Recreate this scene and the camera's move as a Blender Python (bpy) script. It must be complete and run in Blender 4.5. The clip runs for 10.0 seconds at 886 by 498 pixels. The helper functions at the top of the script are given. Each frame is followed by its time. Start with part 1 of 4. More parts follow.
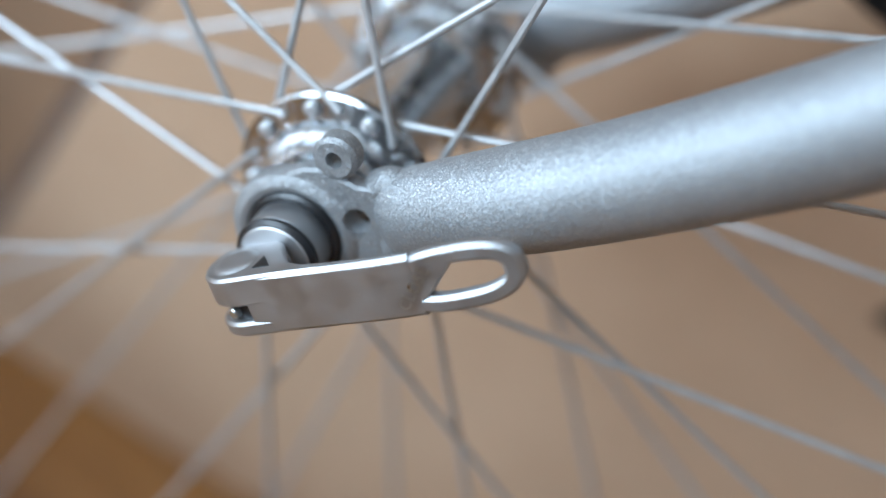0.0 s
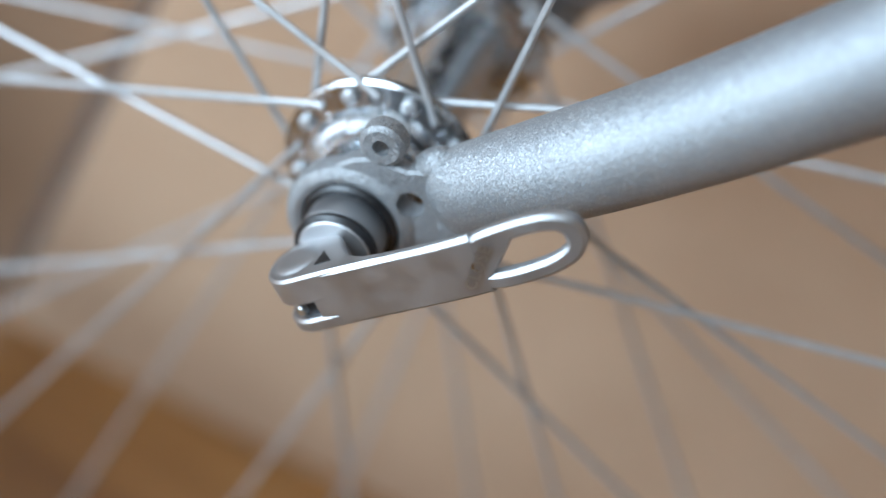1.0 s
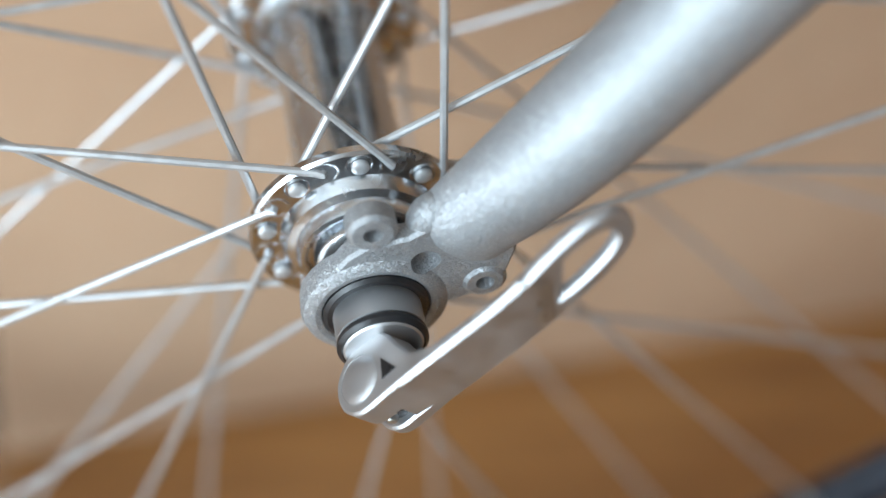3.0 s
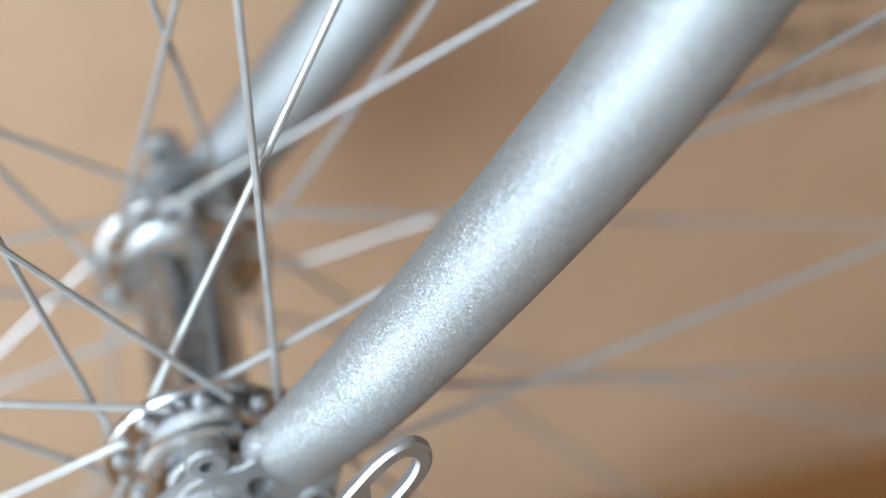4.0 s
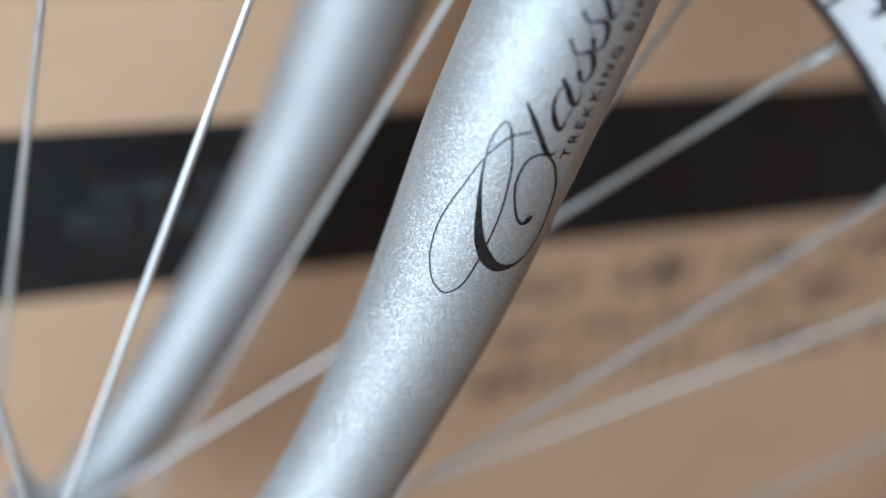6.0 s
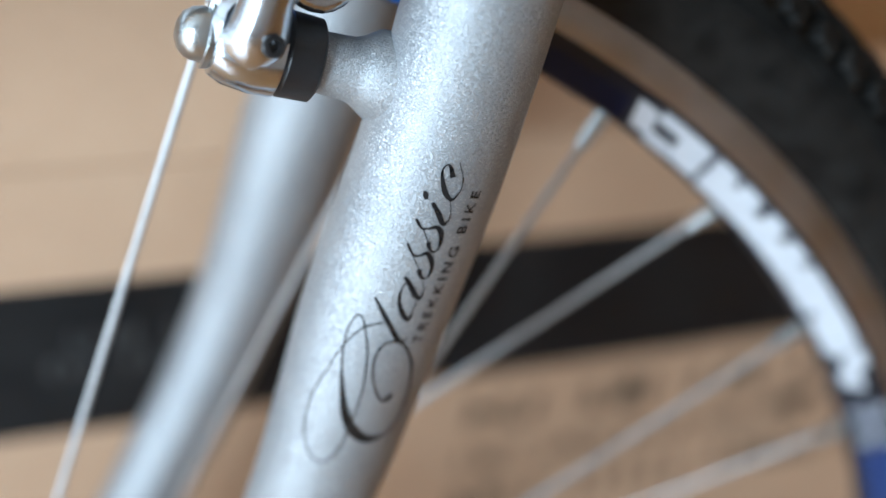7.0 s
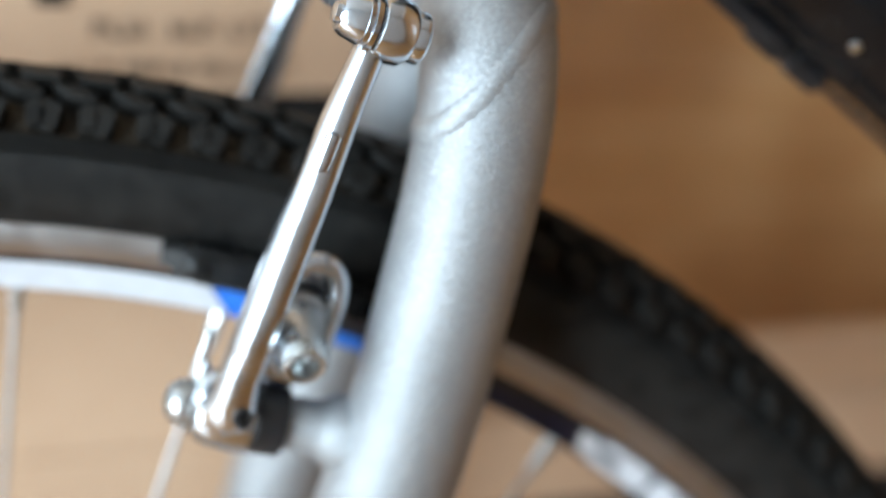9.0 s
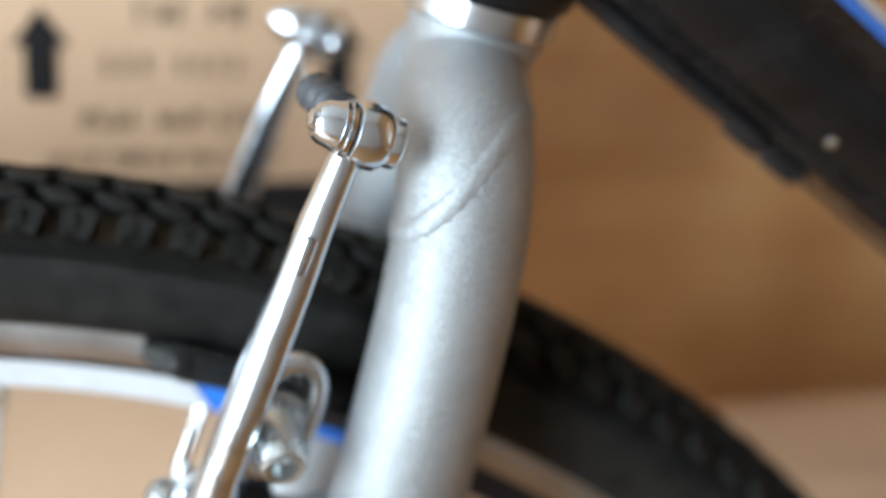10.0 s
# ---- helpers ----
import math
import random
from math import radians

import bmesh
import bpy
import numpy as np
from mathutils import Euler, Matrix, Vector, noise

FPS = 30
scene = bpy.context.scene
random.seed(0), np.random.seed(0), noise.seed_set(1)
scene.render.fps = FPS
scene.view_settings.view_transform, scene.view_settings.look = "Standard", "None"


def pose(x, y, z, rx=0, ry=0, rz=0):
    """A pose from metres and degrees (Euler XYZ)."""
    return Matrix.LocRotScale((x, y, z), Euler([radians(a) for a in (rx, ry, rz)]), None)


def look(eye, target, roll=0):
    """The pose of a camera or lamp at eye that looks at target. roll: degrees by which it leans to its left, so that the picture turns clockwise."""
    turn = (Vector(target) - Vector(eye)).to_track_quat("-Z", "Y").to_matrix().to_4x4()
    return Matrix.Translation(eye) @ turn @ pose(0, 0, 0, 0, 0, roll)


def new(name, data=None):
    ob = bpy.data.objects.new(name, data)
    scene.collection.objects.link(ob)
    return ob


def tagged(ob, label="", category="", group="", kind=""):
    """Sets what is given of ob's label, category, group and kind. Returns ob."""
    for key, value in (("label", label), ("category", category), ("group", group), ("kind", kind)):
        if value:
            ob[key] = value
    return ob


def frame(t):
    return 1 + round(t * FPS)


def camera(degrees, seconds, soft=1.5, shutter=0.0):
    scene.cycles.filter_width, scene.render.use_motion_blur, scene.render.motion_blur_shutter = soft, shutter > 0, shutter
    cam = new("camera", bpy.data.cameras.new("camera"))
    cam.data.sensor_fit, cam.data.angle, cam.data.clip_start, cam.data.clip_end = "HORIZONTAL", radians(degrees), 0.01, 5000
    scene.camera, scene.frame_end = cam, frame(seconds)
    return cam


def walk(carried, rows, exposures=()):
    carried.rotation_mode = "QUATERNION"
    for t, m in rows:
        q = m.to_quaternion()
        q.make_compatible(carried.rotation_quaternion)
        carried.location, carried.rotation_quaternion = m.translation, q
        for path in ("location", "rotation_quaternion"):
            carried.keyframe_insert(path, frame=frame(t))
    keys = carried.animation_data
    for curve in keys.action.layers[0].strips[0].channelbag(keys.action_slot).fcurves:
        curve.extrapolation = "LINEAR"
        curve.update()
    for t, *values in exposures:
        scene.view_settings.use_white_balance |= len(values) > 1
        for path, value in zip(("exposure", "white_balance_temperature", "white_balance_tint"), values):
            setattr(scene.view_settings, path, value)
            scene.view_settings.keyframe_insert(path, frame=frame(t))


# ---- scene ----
cam = camera(37.5, 10.0)
PATH = [
    (0, (-0.00714, -0.27022, 0.53905), (0.02765, -0.03668, 0.35399), 46.606),
    (0.5, (-0.00857, -0.27379, 0.54230), (0.02647, -0.04071, 0.35670), 44.467),
    (1, (-0.01760, -0.26904, 0.54053), (0.02124, -0.04511, 0.34471), 40.502),
    (1.5, (-0.02923, -0.25439, 0.53596), (0.01902, -0.04464, 0.32698), 34.332),
    (2, (-0.05067, -0.22829, 0.52709), (0.00523, -0.03041, 0.30864), 27.845),
    (2.2, (-0.06120, -0.21643, 0.52589), (0.00399, -0.02502, 0.30427), 25.632),
    (3.3, (-0.05870, -0.21818, 0.56800), (0.02417, -0.03001, 0.34954), 15.963),
    (3.5, (-0.05442, -0.22414, 0.57395), (0.03370, -0.02962, 0.36324), 16.355),
    (4, (-0.04418, -0.23366, 0.59602), (0.04962, -0.02475, 0.40222), 15.459),
    (4.5, (-0.03926, -0.24767, 0.61720), (0.05947, -0.02484, 0.44226), 14.549),
    (5, (-0.02488, -0.25853, 0.63495), (0.07184, -0.02452, 0.47407), 15.202),
    (5.5, (-0.00828, -0.25726, 0.66512), (0.08536, -0.02754, 0.49642), 12.551),
    (6.8, (0.03874, -0.28362, 0.72340), (0.11009, -0.03892, 0.56518), 7.337),
    (7, (0.04559, -0.28611, 0.73199), (0.11363, -0.03884, 0.57633), 6.704),
    (7.5, (0.05642, -0.29298, 0.75056), (0.11665, -0.04164, 0.59823), 5.955),
    (8, (0.06280, -0.30015, 0.77348), (0.11776, -0.04432, 0.62675), 6.083),
    (8.5, (0.06660, -0.30210, 0.78605), (0.11872, -0.04042, 0.64889), 5.732),
    (9, (0.06409, -0.31088, 0.79306), (0.11658, -0.04210, 0.67057), 5.321),
    (9.5, (0.06757, -0.30928, 0.80041), (0.12076, -0.03814, 0.68356), 5.237),
    (10, (0.07041, -0.30937, 0.80385), (0.12089, -0.03535, 0.69266), 4.817),
]
walk(cam, [(t, look(eye, target, roll)) for t, eye, target, roll in PATH], [(0, -0.14, 6100, 10), (2, 0, 6350, 10), (3.5, 0.12, 6700, 10), (4.5, 0.04, 6650, 10), (5.5, 0.0, 6500, 10), (7, 0.10, 6250, 10), (7.5, 0.06, 6200, 10), (8.5, 0.20, 6500, 10), (10, 0.34, 6750, 10)])
cam.data.dof.use_dof = True
cam.data.dof.focus_distance = 0.264
cam.data.dof.aperture_fstop = 3.8

# ---- light ----
world = bpy.data.worlds.new("world")
scene.world = world
world.use_nodes = True
wn = world.node_tree
sky = wn.nodes.new("ShaderNodeTexSky")
sky.sky_type, sky.sun_disc = "NISHITA", False
sky.sun_elevation, sky.sun_rotation = radians(40), radians(215)
wn.links.new(sky.outputs[0], wn.nodes["Background"].inputs[0])
wn.nodes["Background"].inputs[1].default_value = 0.12
window_light = new("window_daylight", bpy.data.lights.new("window_daylight", "AREA"))
window_light.data.shape, window_light.data.size, window_light.data.size_y = "RECTANGLE", 1.55, 1.75
window_light.data.energy, window_light.data.color = 142, (0.65, 0.83, 0.97)
window_light.matrix_world = look((-1.72, -1.375, 1.02), (-1.72, 0.0, 1.02))

# ---- materials ----


def material(name):
    m = bpy.data.materials.new(name)
    m.use_nodes = True
    return m, m.node_tree, m.node_tree.nodes["Principled BSDF"]


def coords(nt, scale=(1, 1, 1)):
    tc, mp = nt.nodes.new("ShaderNodeTexCoord"), nt.nodes.new("ShaderNodeMapping")
    mp.inputs["Scale"].default_value = scale
    nt.links.new(tc.outputs["Object"], mp.inputs["Vector"])
    return mp.outputs["Vector"]


def noise_tex(nt, vec, scale, detail=4.0, rough=0.55):
    n = nt.nodes.new("ShaderNodeTexNoise")
    n.inputs["Scale"].default_value, n.inputs["Detail"].default_value, n.inputs["Roughness"].default_value = scale, detail, rough
    nt.links.new(vec, n.inputs["Vector"])
    return n


def ramp(nt, fac, stops):
    r = nt.nodes.new("ShaderNodeValToRGB")
    while len(r.color_ramp.elements) < len(stops):
        r.color_ramp.elements.new(0.5)
    for e, (p, c) in zip(r.color_ramp.elements, stops):
        e.position, e.color = p, (*c, 1) if len(c) == 3 else c
    nt.links.new(fac, r.inputs["Fac"])
    return r.outputs["Color"]


def bump(nt, bs, height, strength, distance):
    b = nt.nodes.new("ShaderNodeBump")
    b.inputs["Strength"].default_value, b.inputs["Distance"].default_value = strength, distance
    nt.links.new(height, b.inputs["Height"])
    nt.links.new(b.outputs["Normal"], bs.inputs["Normal"])
    return b


def grey(v):
    return (v, v, v)


def simple(name, c0, c1, rough, metal=0.0, scale=120.0, rough_var=0.12, bump_k=0.0, bump_scale=900.0, coat=0.0, sheen=0.5):
    """A surface with two scales of colour and gloss variation and a fine relief."""
    m, nt, bs = material(name)
    vec = coords(nt)
    big = noise_tex(nt, vec, scale, 5.0)
    nt.links.new(ramp(nt, big.outputs["Fac"], [(0.3, c0), (0.7, c1)]), bs.inputs["Base Color"])
    fine = noise_tex(nt, vec, bump_scale, 3.0)
    mix = nt.nodes.new("ShaderNodeMapRange")
    mix.inputs["To Min"].default_value, mix.inputs["To Max"].default_value = max(0.02, rough - rough_var), min(1, rough + rough_var)
    mix.inputs["From Min"].default_value, mix.inputs["From Max"].default_value = 0.3, 0.7
    nt.links.new(big.outputs["Fac"], mix.inputs["Value"])
    nt.links.new(mix.outputs["Result"], bs.inputs["Roughness"])
    bs.inputs["Metallic"].default_value = metal
    bs.inputs["Coat Weight"].default_value = coat
    bs.inputs["Specular IOR Level"].default_value = sheen
    if bump_k:
        bump(nt, bs, fine.outputs["Fac"], bump_k, 0.0003)
    return m


def flake_paint(name, base, flake, rough, spread, metal=0.86, coat=0.22):
    """Silver metallic paint: tiny mirror flakes, each tilted its own way, under a satin lacquer with slight orange peel."""
    m, nt, bs = material(name)
    vec = coords(nt)
    vor = nt.nodes.new("ShaderNodeTexVoronoi")
    vor.inputs["Scale"].default_value = 5000
    nt.links.new(vec, vor.inputs["Vector"])
    sub = nt.nodes.new("ShaderNodeVectorMath")
    sub.operation = "SUBTRACT"
    sub.inputs[1].default_value = (0.5, 0.5, 0.5)
    nt.links.new(vor.outputs["Color"], sub.inputs[0])
    sc = nt.nodes.new("ShaderNodeVectorMath")
    sc.operation = "SCALE"
    sc.inputs["Scale"].default_value = spread
    nt.links.new(sub.outputs[0], sc.inputs[0])
    geo = nt.nodes.new("ShaderNodeNewGeometry")
    add = nt.nodes.new("ShaderNodeVectorMath")
    nt.links.new(geo.outputs["Normal"], add.inputs[0])
    nt.links.new(sc.outputs[0], add.inputs[1])
    nrm = nt.nodes.new("ShaderNodeVectorMath")
    nrm.operation = "NORMALIZE"
    nt.links.new(add.outputs[0], nrm.inputs[0])
    peel = noise_tex(nt, vec, 1050, 4.0, 0.6)
    b = nt.nodes.new("ShaderNodeBump")
    b.inputs["Strength"].default_value, b.inputs["Distance"].default_value = 0.42, 0.00010
    nt.links.new(peel.outputs["Fac"], b.inputs["Height"])
    nt.links.new(nrm.outputs[0], b.inputs["Normal"])
    nt.links.new(b.outputs["Normal"], bs.inputs["Normal"])
    grime = noise_tex(nt, vec, 45, 5.0)
    tone = nt.nodes.new("ShaderNodeSeparateColor")
    nt.links.new(vor.outputs["Color"], tone.inputs[0])
    glint = ramp(nt, tone.outputs[0], [(0.0, grey(0.84)), (0.60, grey(0.96)), (0.86, grey(1.04)), (1.0, grey(1.75))])
    mix = nt.nodes.new("ShaderNodeMix")
    mix.data_type, mix.blend_type = "RGBA", "MULTIPLY"
    mix.inputs[0].default_value = 1.0
    nt.links.new(ramp(nt, grime.outputs["Fac"], [(0.25, base), (0.75, flake)]), mix.inputs[6])
    nt.links.new(glint, mix.inputs[7])
    nt.links.new(mix.outputs[2], bs.inputs["Base Color"])
    bs.inputs["Metallic"].default_value = metal
    bs.inputs["Roughness"].default_value = rough
    bs.inputs["Coat Weight"].default_value, bs.inputs["Coat Roughness"].default_value = coat, 0.24
    return m


PAINT = flake_paint("silver_flake_paint", (0.345, 0.360, 0.375), (0.415, 0.430, 0.445), 0.57, 0.55, 0.72, 0.10)
CAST = flake_paint("silver_painted_forging", (0.29, 0.30, 0.31), (0.37, 0.38, 0.39), 0.50, 0.8, 0.66, 0.0)
CHROME = simple("polished_aluminium", (0.58, 0.625, 0.68), (0.66, 0.705, 0.76), 0.20, 1.0, 160, 0.05, 0.03, 1500)
SATIN = simple("satin_aluminium", (0.46, 0.465, 0.475), (0.52, 0.525, 0.535), 0.50, 1.0, 130, 0.07, 0.12, 2600)
HUB = simple("hub_aluminium", (0.50, 0.52, 0.545), (0.61, 0.63, 0.65), 0.22, 1.0, 170, 0.08, 0.06, 1800)
STEEL = simple("stainless_steel", (0.44, 0.445, 0.45), (0.54, 0.545, 0.55), 0.44, 0.6, 260, 0.06, 0.05, 2500)
ZINC = simple("zinc_plated_steel", (0.48, 0.505, 0.51), (0.60, 0.625, 0.63), 0.31, 1.0, 220, 0.08, 0.08, 1600)
TRACK = simple("machined_rim", (0.39, 0.38, 0.375), (0.47, 0.46, 0.455), 0.40, 1.0, 90, 0.08, 0.15, 1200)
ANODISED = simple("black_anodised_rim", (0.010, 0.012, 0.018), (0.022, 0.025, 0.034), 0.36, 0.0, 90, 0.08, 0.0, 900, 0.0, 0.2)
RUBBER = simple("tyre_rubber", (0.0055, 0.0054, 0.0053), (0.019, 0.0178, 0.0162), 0.62, 0.0, 110, 0.10, 0.5, 1300, 0.0, 0.16)
DUST = simple("dusty_rubber", (0.012, 0.0095, 0.0075), (0.050, 0.036, 0.023), 0.85, 0.0, 160, 0.08, 0.5, 1300, 0.0, 0.2)
PAD = simple("pad_rubber", (0.008, 0.008, 0.008), (0.014, 0.014, 0.014), 0.30, 0.0, 110, 0.08, 0.2, 1300, 0.0, 0.22)
BLACK = simple("black_plastic", (0.008, 0.008, 0.009), (0.018, 0.018, 0.020), 0.36, 0.0, 160, 0.08, 0.15, 1600)
GREY = simple("grey_rubber", (0.035, 0.037, 0.042), (0.065, 0.068, 0.075), 0.50, 0.0, 200, 0.1, 0.3, 1800)
INK = simple("black_print", (0.006, 0.006, 0.007), (0.012, 0.012, 0.013), 0.30, 0.0, 300, 0.06)
WHITE = simple("white_decal", (0.58, 0.61, 0.66), (0.68, 0.71, 0.75), 0.35, 0.0, 200, 0.08)
PALE = simple("pale_decal", (0.36, 0.38, 0.42), (0.44, 0.46, 0.50), 0.35, 0.0, 200, 0.08)
BLUE = simple("blue_decal", (0.010, 0.16, 0.70), (0.018, 0.21, 0.82), 0.30, 0.0, 200, 0.08)
MIDBLUE = simple("dull_blue_decal", (0.012, 0.035, 0.12), (0.020, 0.050, 0.17), 0.34, 0.0, 200, 0.08)
NAVY = simple("navy_decal", (0.003, 0.007, 0.028), (0.005, 0.011, 0.042), 0.36, 0.0, 200, 0.08, 0.0, 900, 0.0, 0.2)
FRAME = simple("black_gloss_paint", (0.004, 0.004, 0.0045), (0.009, 0.009, 0.010), 0.26, 0.0, 60, 0.06, 0.05, 700, 0.0, 0.35)
PLASTER = simple("wall_paint", (0.56, 0.57, 0.58), (0.63, 0.64, 0.64), 0.8, 0.0, 3.0, 0.06, 0.2, 300)
CEIL = simple("ceiling_paint", (0.64, 0.63, 0.61), (0.70, 0.69, 0.67), 0.85, 0.0, 3.0, 0.05, 0.2, 300)


def cardboard(name, c0, c1):
    m, nt, bs = material(name)
    vec = coords(nt)
    big = noise_tex(nt, vec, 7, 6.0, 0.6)
    fibre = noise_tex(nt, coords(nt, (1, 1, 18)), 60, 4.0)
    mix = nt.nodes.new("ShaderNodeMath")
    mix.operation = "MULTIPLY_ADD"
    mix.inputs[1].default_value, mix.inputs[2].default_value = 0.35, 0.0
    nt.links.new(fibre.outputs["Fac"], mix.inputs[0])
    add = nt.nodes.new("ShaderNodeMath")
    nt.links.new(mix.outputs[0], add.inputs[0])
    nt.links.new(big.outputs["Fac"], add.inputs[1])
    nt.links.new(ramp(nt, add.outputs[0], [(0.40, c0), (0.95, c1)]), bs.inputs["Base Color"])
    bs.inputs["Roughness"].default_value = 0.82
    flute = nt.nodes.new("ShaderNodeTexWave")
    flute.inputs["Scale"].default_value, flute.inputs["Distortion"].default_value = 45, 0.6
    nt.links.new(vec, flute.inputs["Vector"])
    bump(nt, bs, flute.outputs["Fac"], 0.12, 0.0004)
    return m


CARD = cardboard("kraft_cardboard", (0.51, 0.320, 0.200), (0.64, 0.430, 0.285))
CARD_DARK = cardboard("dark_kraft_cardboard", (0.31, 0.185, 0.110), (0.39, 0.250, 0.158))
CARD_INK = simple("printed_black", (0.006, 0.006, 0.0068), (0.014, 0.014, 0.0145), 0.60, 0.0, 30, 0.08, 0.15, 400, 0.0, 0.30)
CARD_GREY = simple("printed_grey", (0.055, 0.041, 0.028), (0.085, 0.064, 0.044), 0.7, 0.0, 60, 0.05)
CARD_BROWN = simple("faded_print", (0.17, 0.115, 0.075), (0.24, 0.165, 0.11), 0.7, 0.0, 60, 0.05)
CARD_PALE = simple("pale_print", (0.045, 0.045, 0.046), (0.085, 0.084, 0.082), 0.7, 0.0, 60, 0.05)


def wood(name, dark=(0.25, 0.105, 0.028), mid=(0.40, 0.188, 0.054), pale=(0.50, 0.258, 0.085), tone_shade=0.35, size=2.2):
    m, nt, bs = material(name)
    vec = coords(nt, (1.2, 14, 14))
    grain = noise_tex(nt, vec, 5.5, 8.0, 0.62)
    tone = noise_tex(nt, coords(nt), size, 2.0)
    col = ramp(nt, grain.outputs["Fac"], [(0.28, dark), (0.52, mid), (0.75, pale)])
    mix = nt.nodes.new("ShaderNodeMix")
    mix.data_type, mix.blend_type = "RGBA", "MULTIPLY"
    mix.inputs[0].default_value = tone_shade
    nt.links.new(col, mix.inputs[6])
    # broad random tone; at full strength on PANEL it paints in shadow patches
    nt.links.new(ramp(nt, tone.outputs["Fac"], [(0.36, (0.62, 0.50, 0.40)), (0.62, (1, 1, 1))]), mix.inputs[7])
    nt.links.new(mix.outputs[2], bs.inputs["Base Color"])
    bs.inputs["Roughness"].default_value = 0.34
    bs.inputs["Coat Weight"].default_value, bs.inputs["Coat Roughness"].default_value = 1.0, 0.10
    bs.inputs["Coat IOR"].default_value = 1.65
    bump(nt, bs, grain.outputs["Fac"], 0.15, 0.0006)
    return m


WOOD = wood("varnished_oak_floor")
# strong mottling puts soft shadows and paler lit patches into the wood colour
PANEL = wood("shade_mottled_wood_panel", (0.64, 0.345, 0.145), (0.80, 0.49, 0.235), (0.88, 0.62, 0.36), 1.0, 6.5)

# ---- mesh helpers ----
BASE = Vector((0, 0, 0))


def finish(name, bm, mats, parent=None, label="", smooth=True, angle=35.0):
    bmesh.ops.remove_doubles(bm, verts=bm.verts, dist=1e-7)
    bmesh.ops.recalc_face_normals(bm, faces=bm.faces)
    if smooth:
        lim = radians(angle)
        for f in bm.faces:
            f.smooth = True
        for e in bm.edges:
            e.smooth = not (len(e.link_faces) == 2 and e.calc_face_angle(0) > lim)
    me = bpy.data.meshes.new(name)
    bm.to_mesh(me)
    bm.free()
    for m in mats if isinstance(mats, (list, tuple)) else [mats]:
        me.materials.append(m)
    ob = new(name, me)
    if parent is not None:
        ob.parent = parent
    if label:
        tagged(ob, label)
    return ob


def part(name, bm, material_, parent, label="", angle=35.0):
    return finish(name, bm, material_, parent, label, True, angle)


def basis(axis, ref=(0, 0, 1)):
    a = Vector(axis).normalized()
    r = Vector(ref)
    if abs(a.dot(r)) > 0.95:
        r = Vector((1, 0, 0))
    u = a.cross(r).normalized()
    return a, u, a.cross(u).normalized()


def lathe(bm, origin, axis, profile, seg=32, mat=0, closed=False, ref=(0, 0, 1)):
    """Turns a profile of (distance along the axis, radius) round the axis; radius 0 closes an end."""
    a, u, v = basis(axis, ref)
    o = Vector(origin)
    rings = []
    for d, r in profile:
        if r < 1e-7:
            rings.append([bm.verts.new(o + a * d)])
        else:
            rings.append([bm.verts.new(o + a * d + (u * math.cos(2 * math.pi * k / seg) + v * math.sin(2 * math.pi * k / seg)) * r) for k in range(seg)])
    pairs = list(zip(rings, rings[1:])) + ([(rings[-1], rings[0])] if closed else [])
    for p, q in pairs:
        for k in range(seg):
            n = (k + 1) % seg
            if len(p) == 1 and len(q) == 1:
                continue
            vs = [p[0], q[k], q[n]] if len(p) == 1 else [p[k], p[n], q[0]] if len(q) == 1 else [p[k], p[n], q[n], q[k]]
            f = bm.faces.new(vs)
            f.material_index = mat
    return bm


def sweep(bm, pts, radii, seg=20, mat=0, caps=True, up=(0, 1, 0), flat=None, power=2.0):
    """A tube along points. radii: one for each point; flat: the same for the second half-axis; power above 2 squares the section."""
    pts = [Vector(p) for p in pts]
    flat = flat or radii
    rings = []
    for i, p in enumerate(pts):
        t = (pts[min(i + 1, len(pts) - 1)] - pts[max(i - 1, 0)]).normalized()
        s = (Vector(up) - t * Vector(up).dot(t)).normalized()
        w = t.cross(s)
        ring = []
        for k in range(seg):
            a = 2 * math.pi * k / seg
            c, n = math.cos(a), math.sin(a)
            c, n = (math.copysign(abs(q) ** (2 / power), q) for q in (c, n))
            ring.append(bm.verts.new(p + s * (c * radii[i]) + w * (n * flat[i])))
        rings.append(ring)
    for p, q in zip(rings, rings[1:]):
        for k in range(seg):
            bm.faces.new([p[k], p[(k + 1) % seg], q[(k + 1) % seg], q[k]]).material_index = mat
    if caps:
        for ring in (rings[0], rings[-1]):
            bm.faces.new(ring).material_index = mat
    return bm


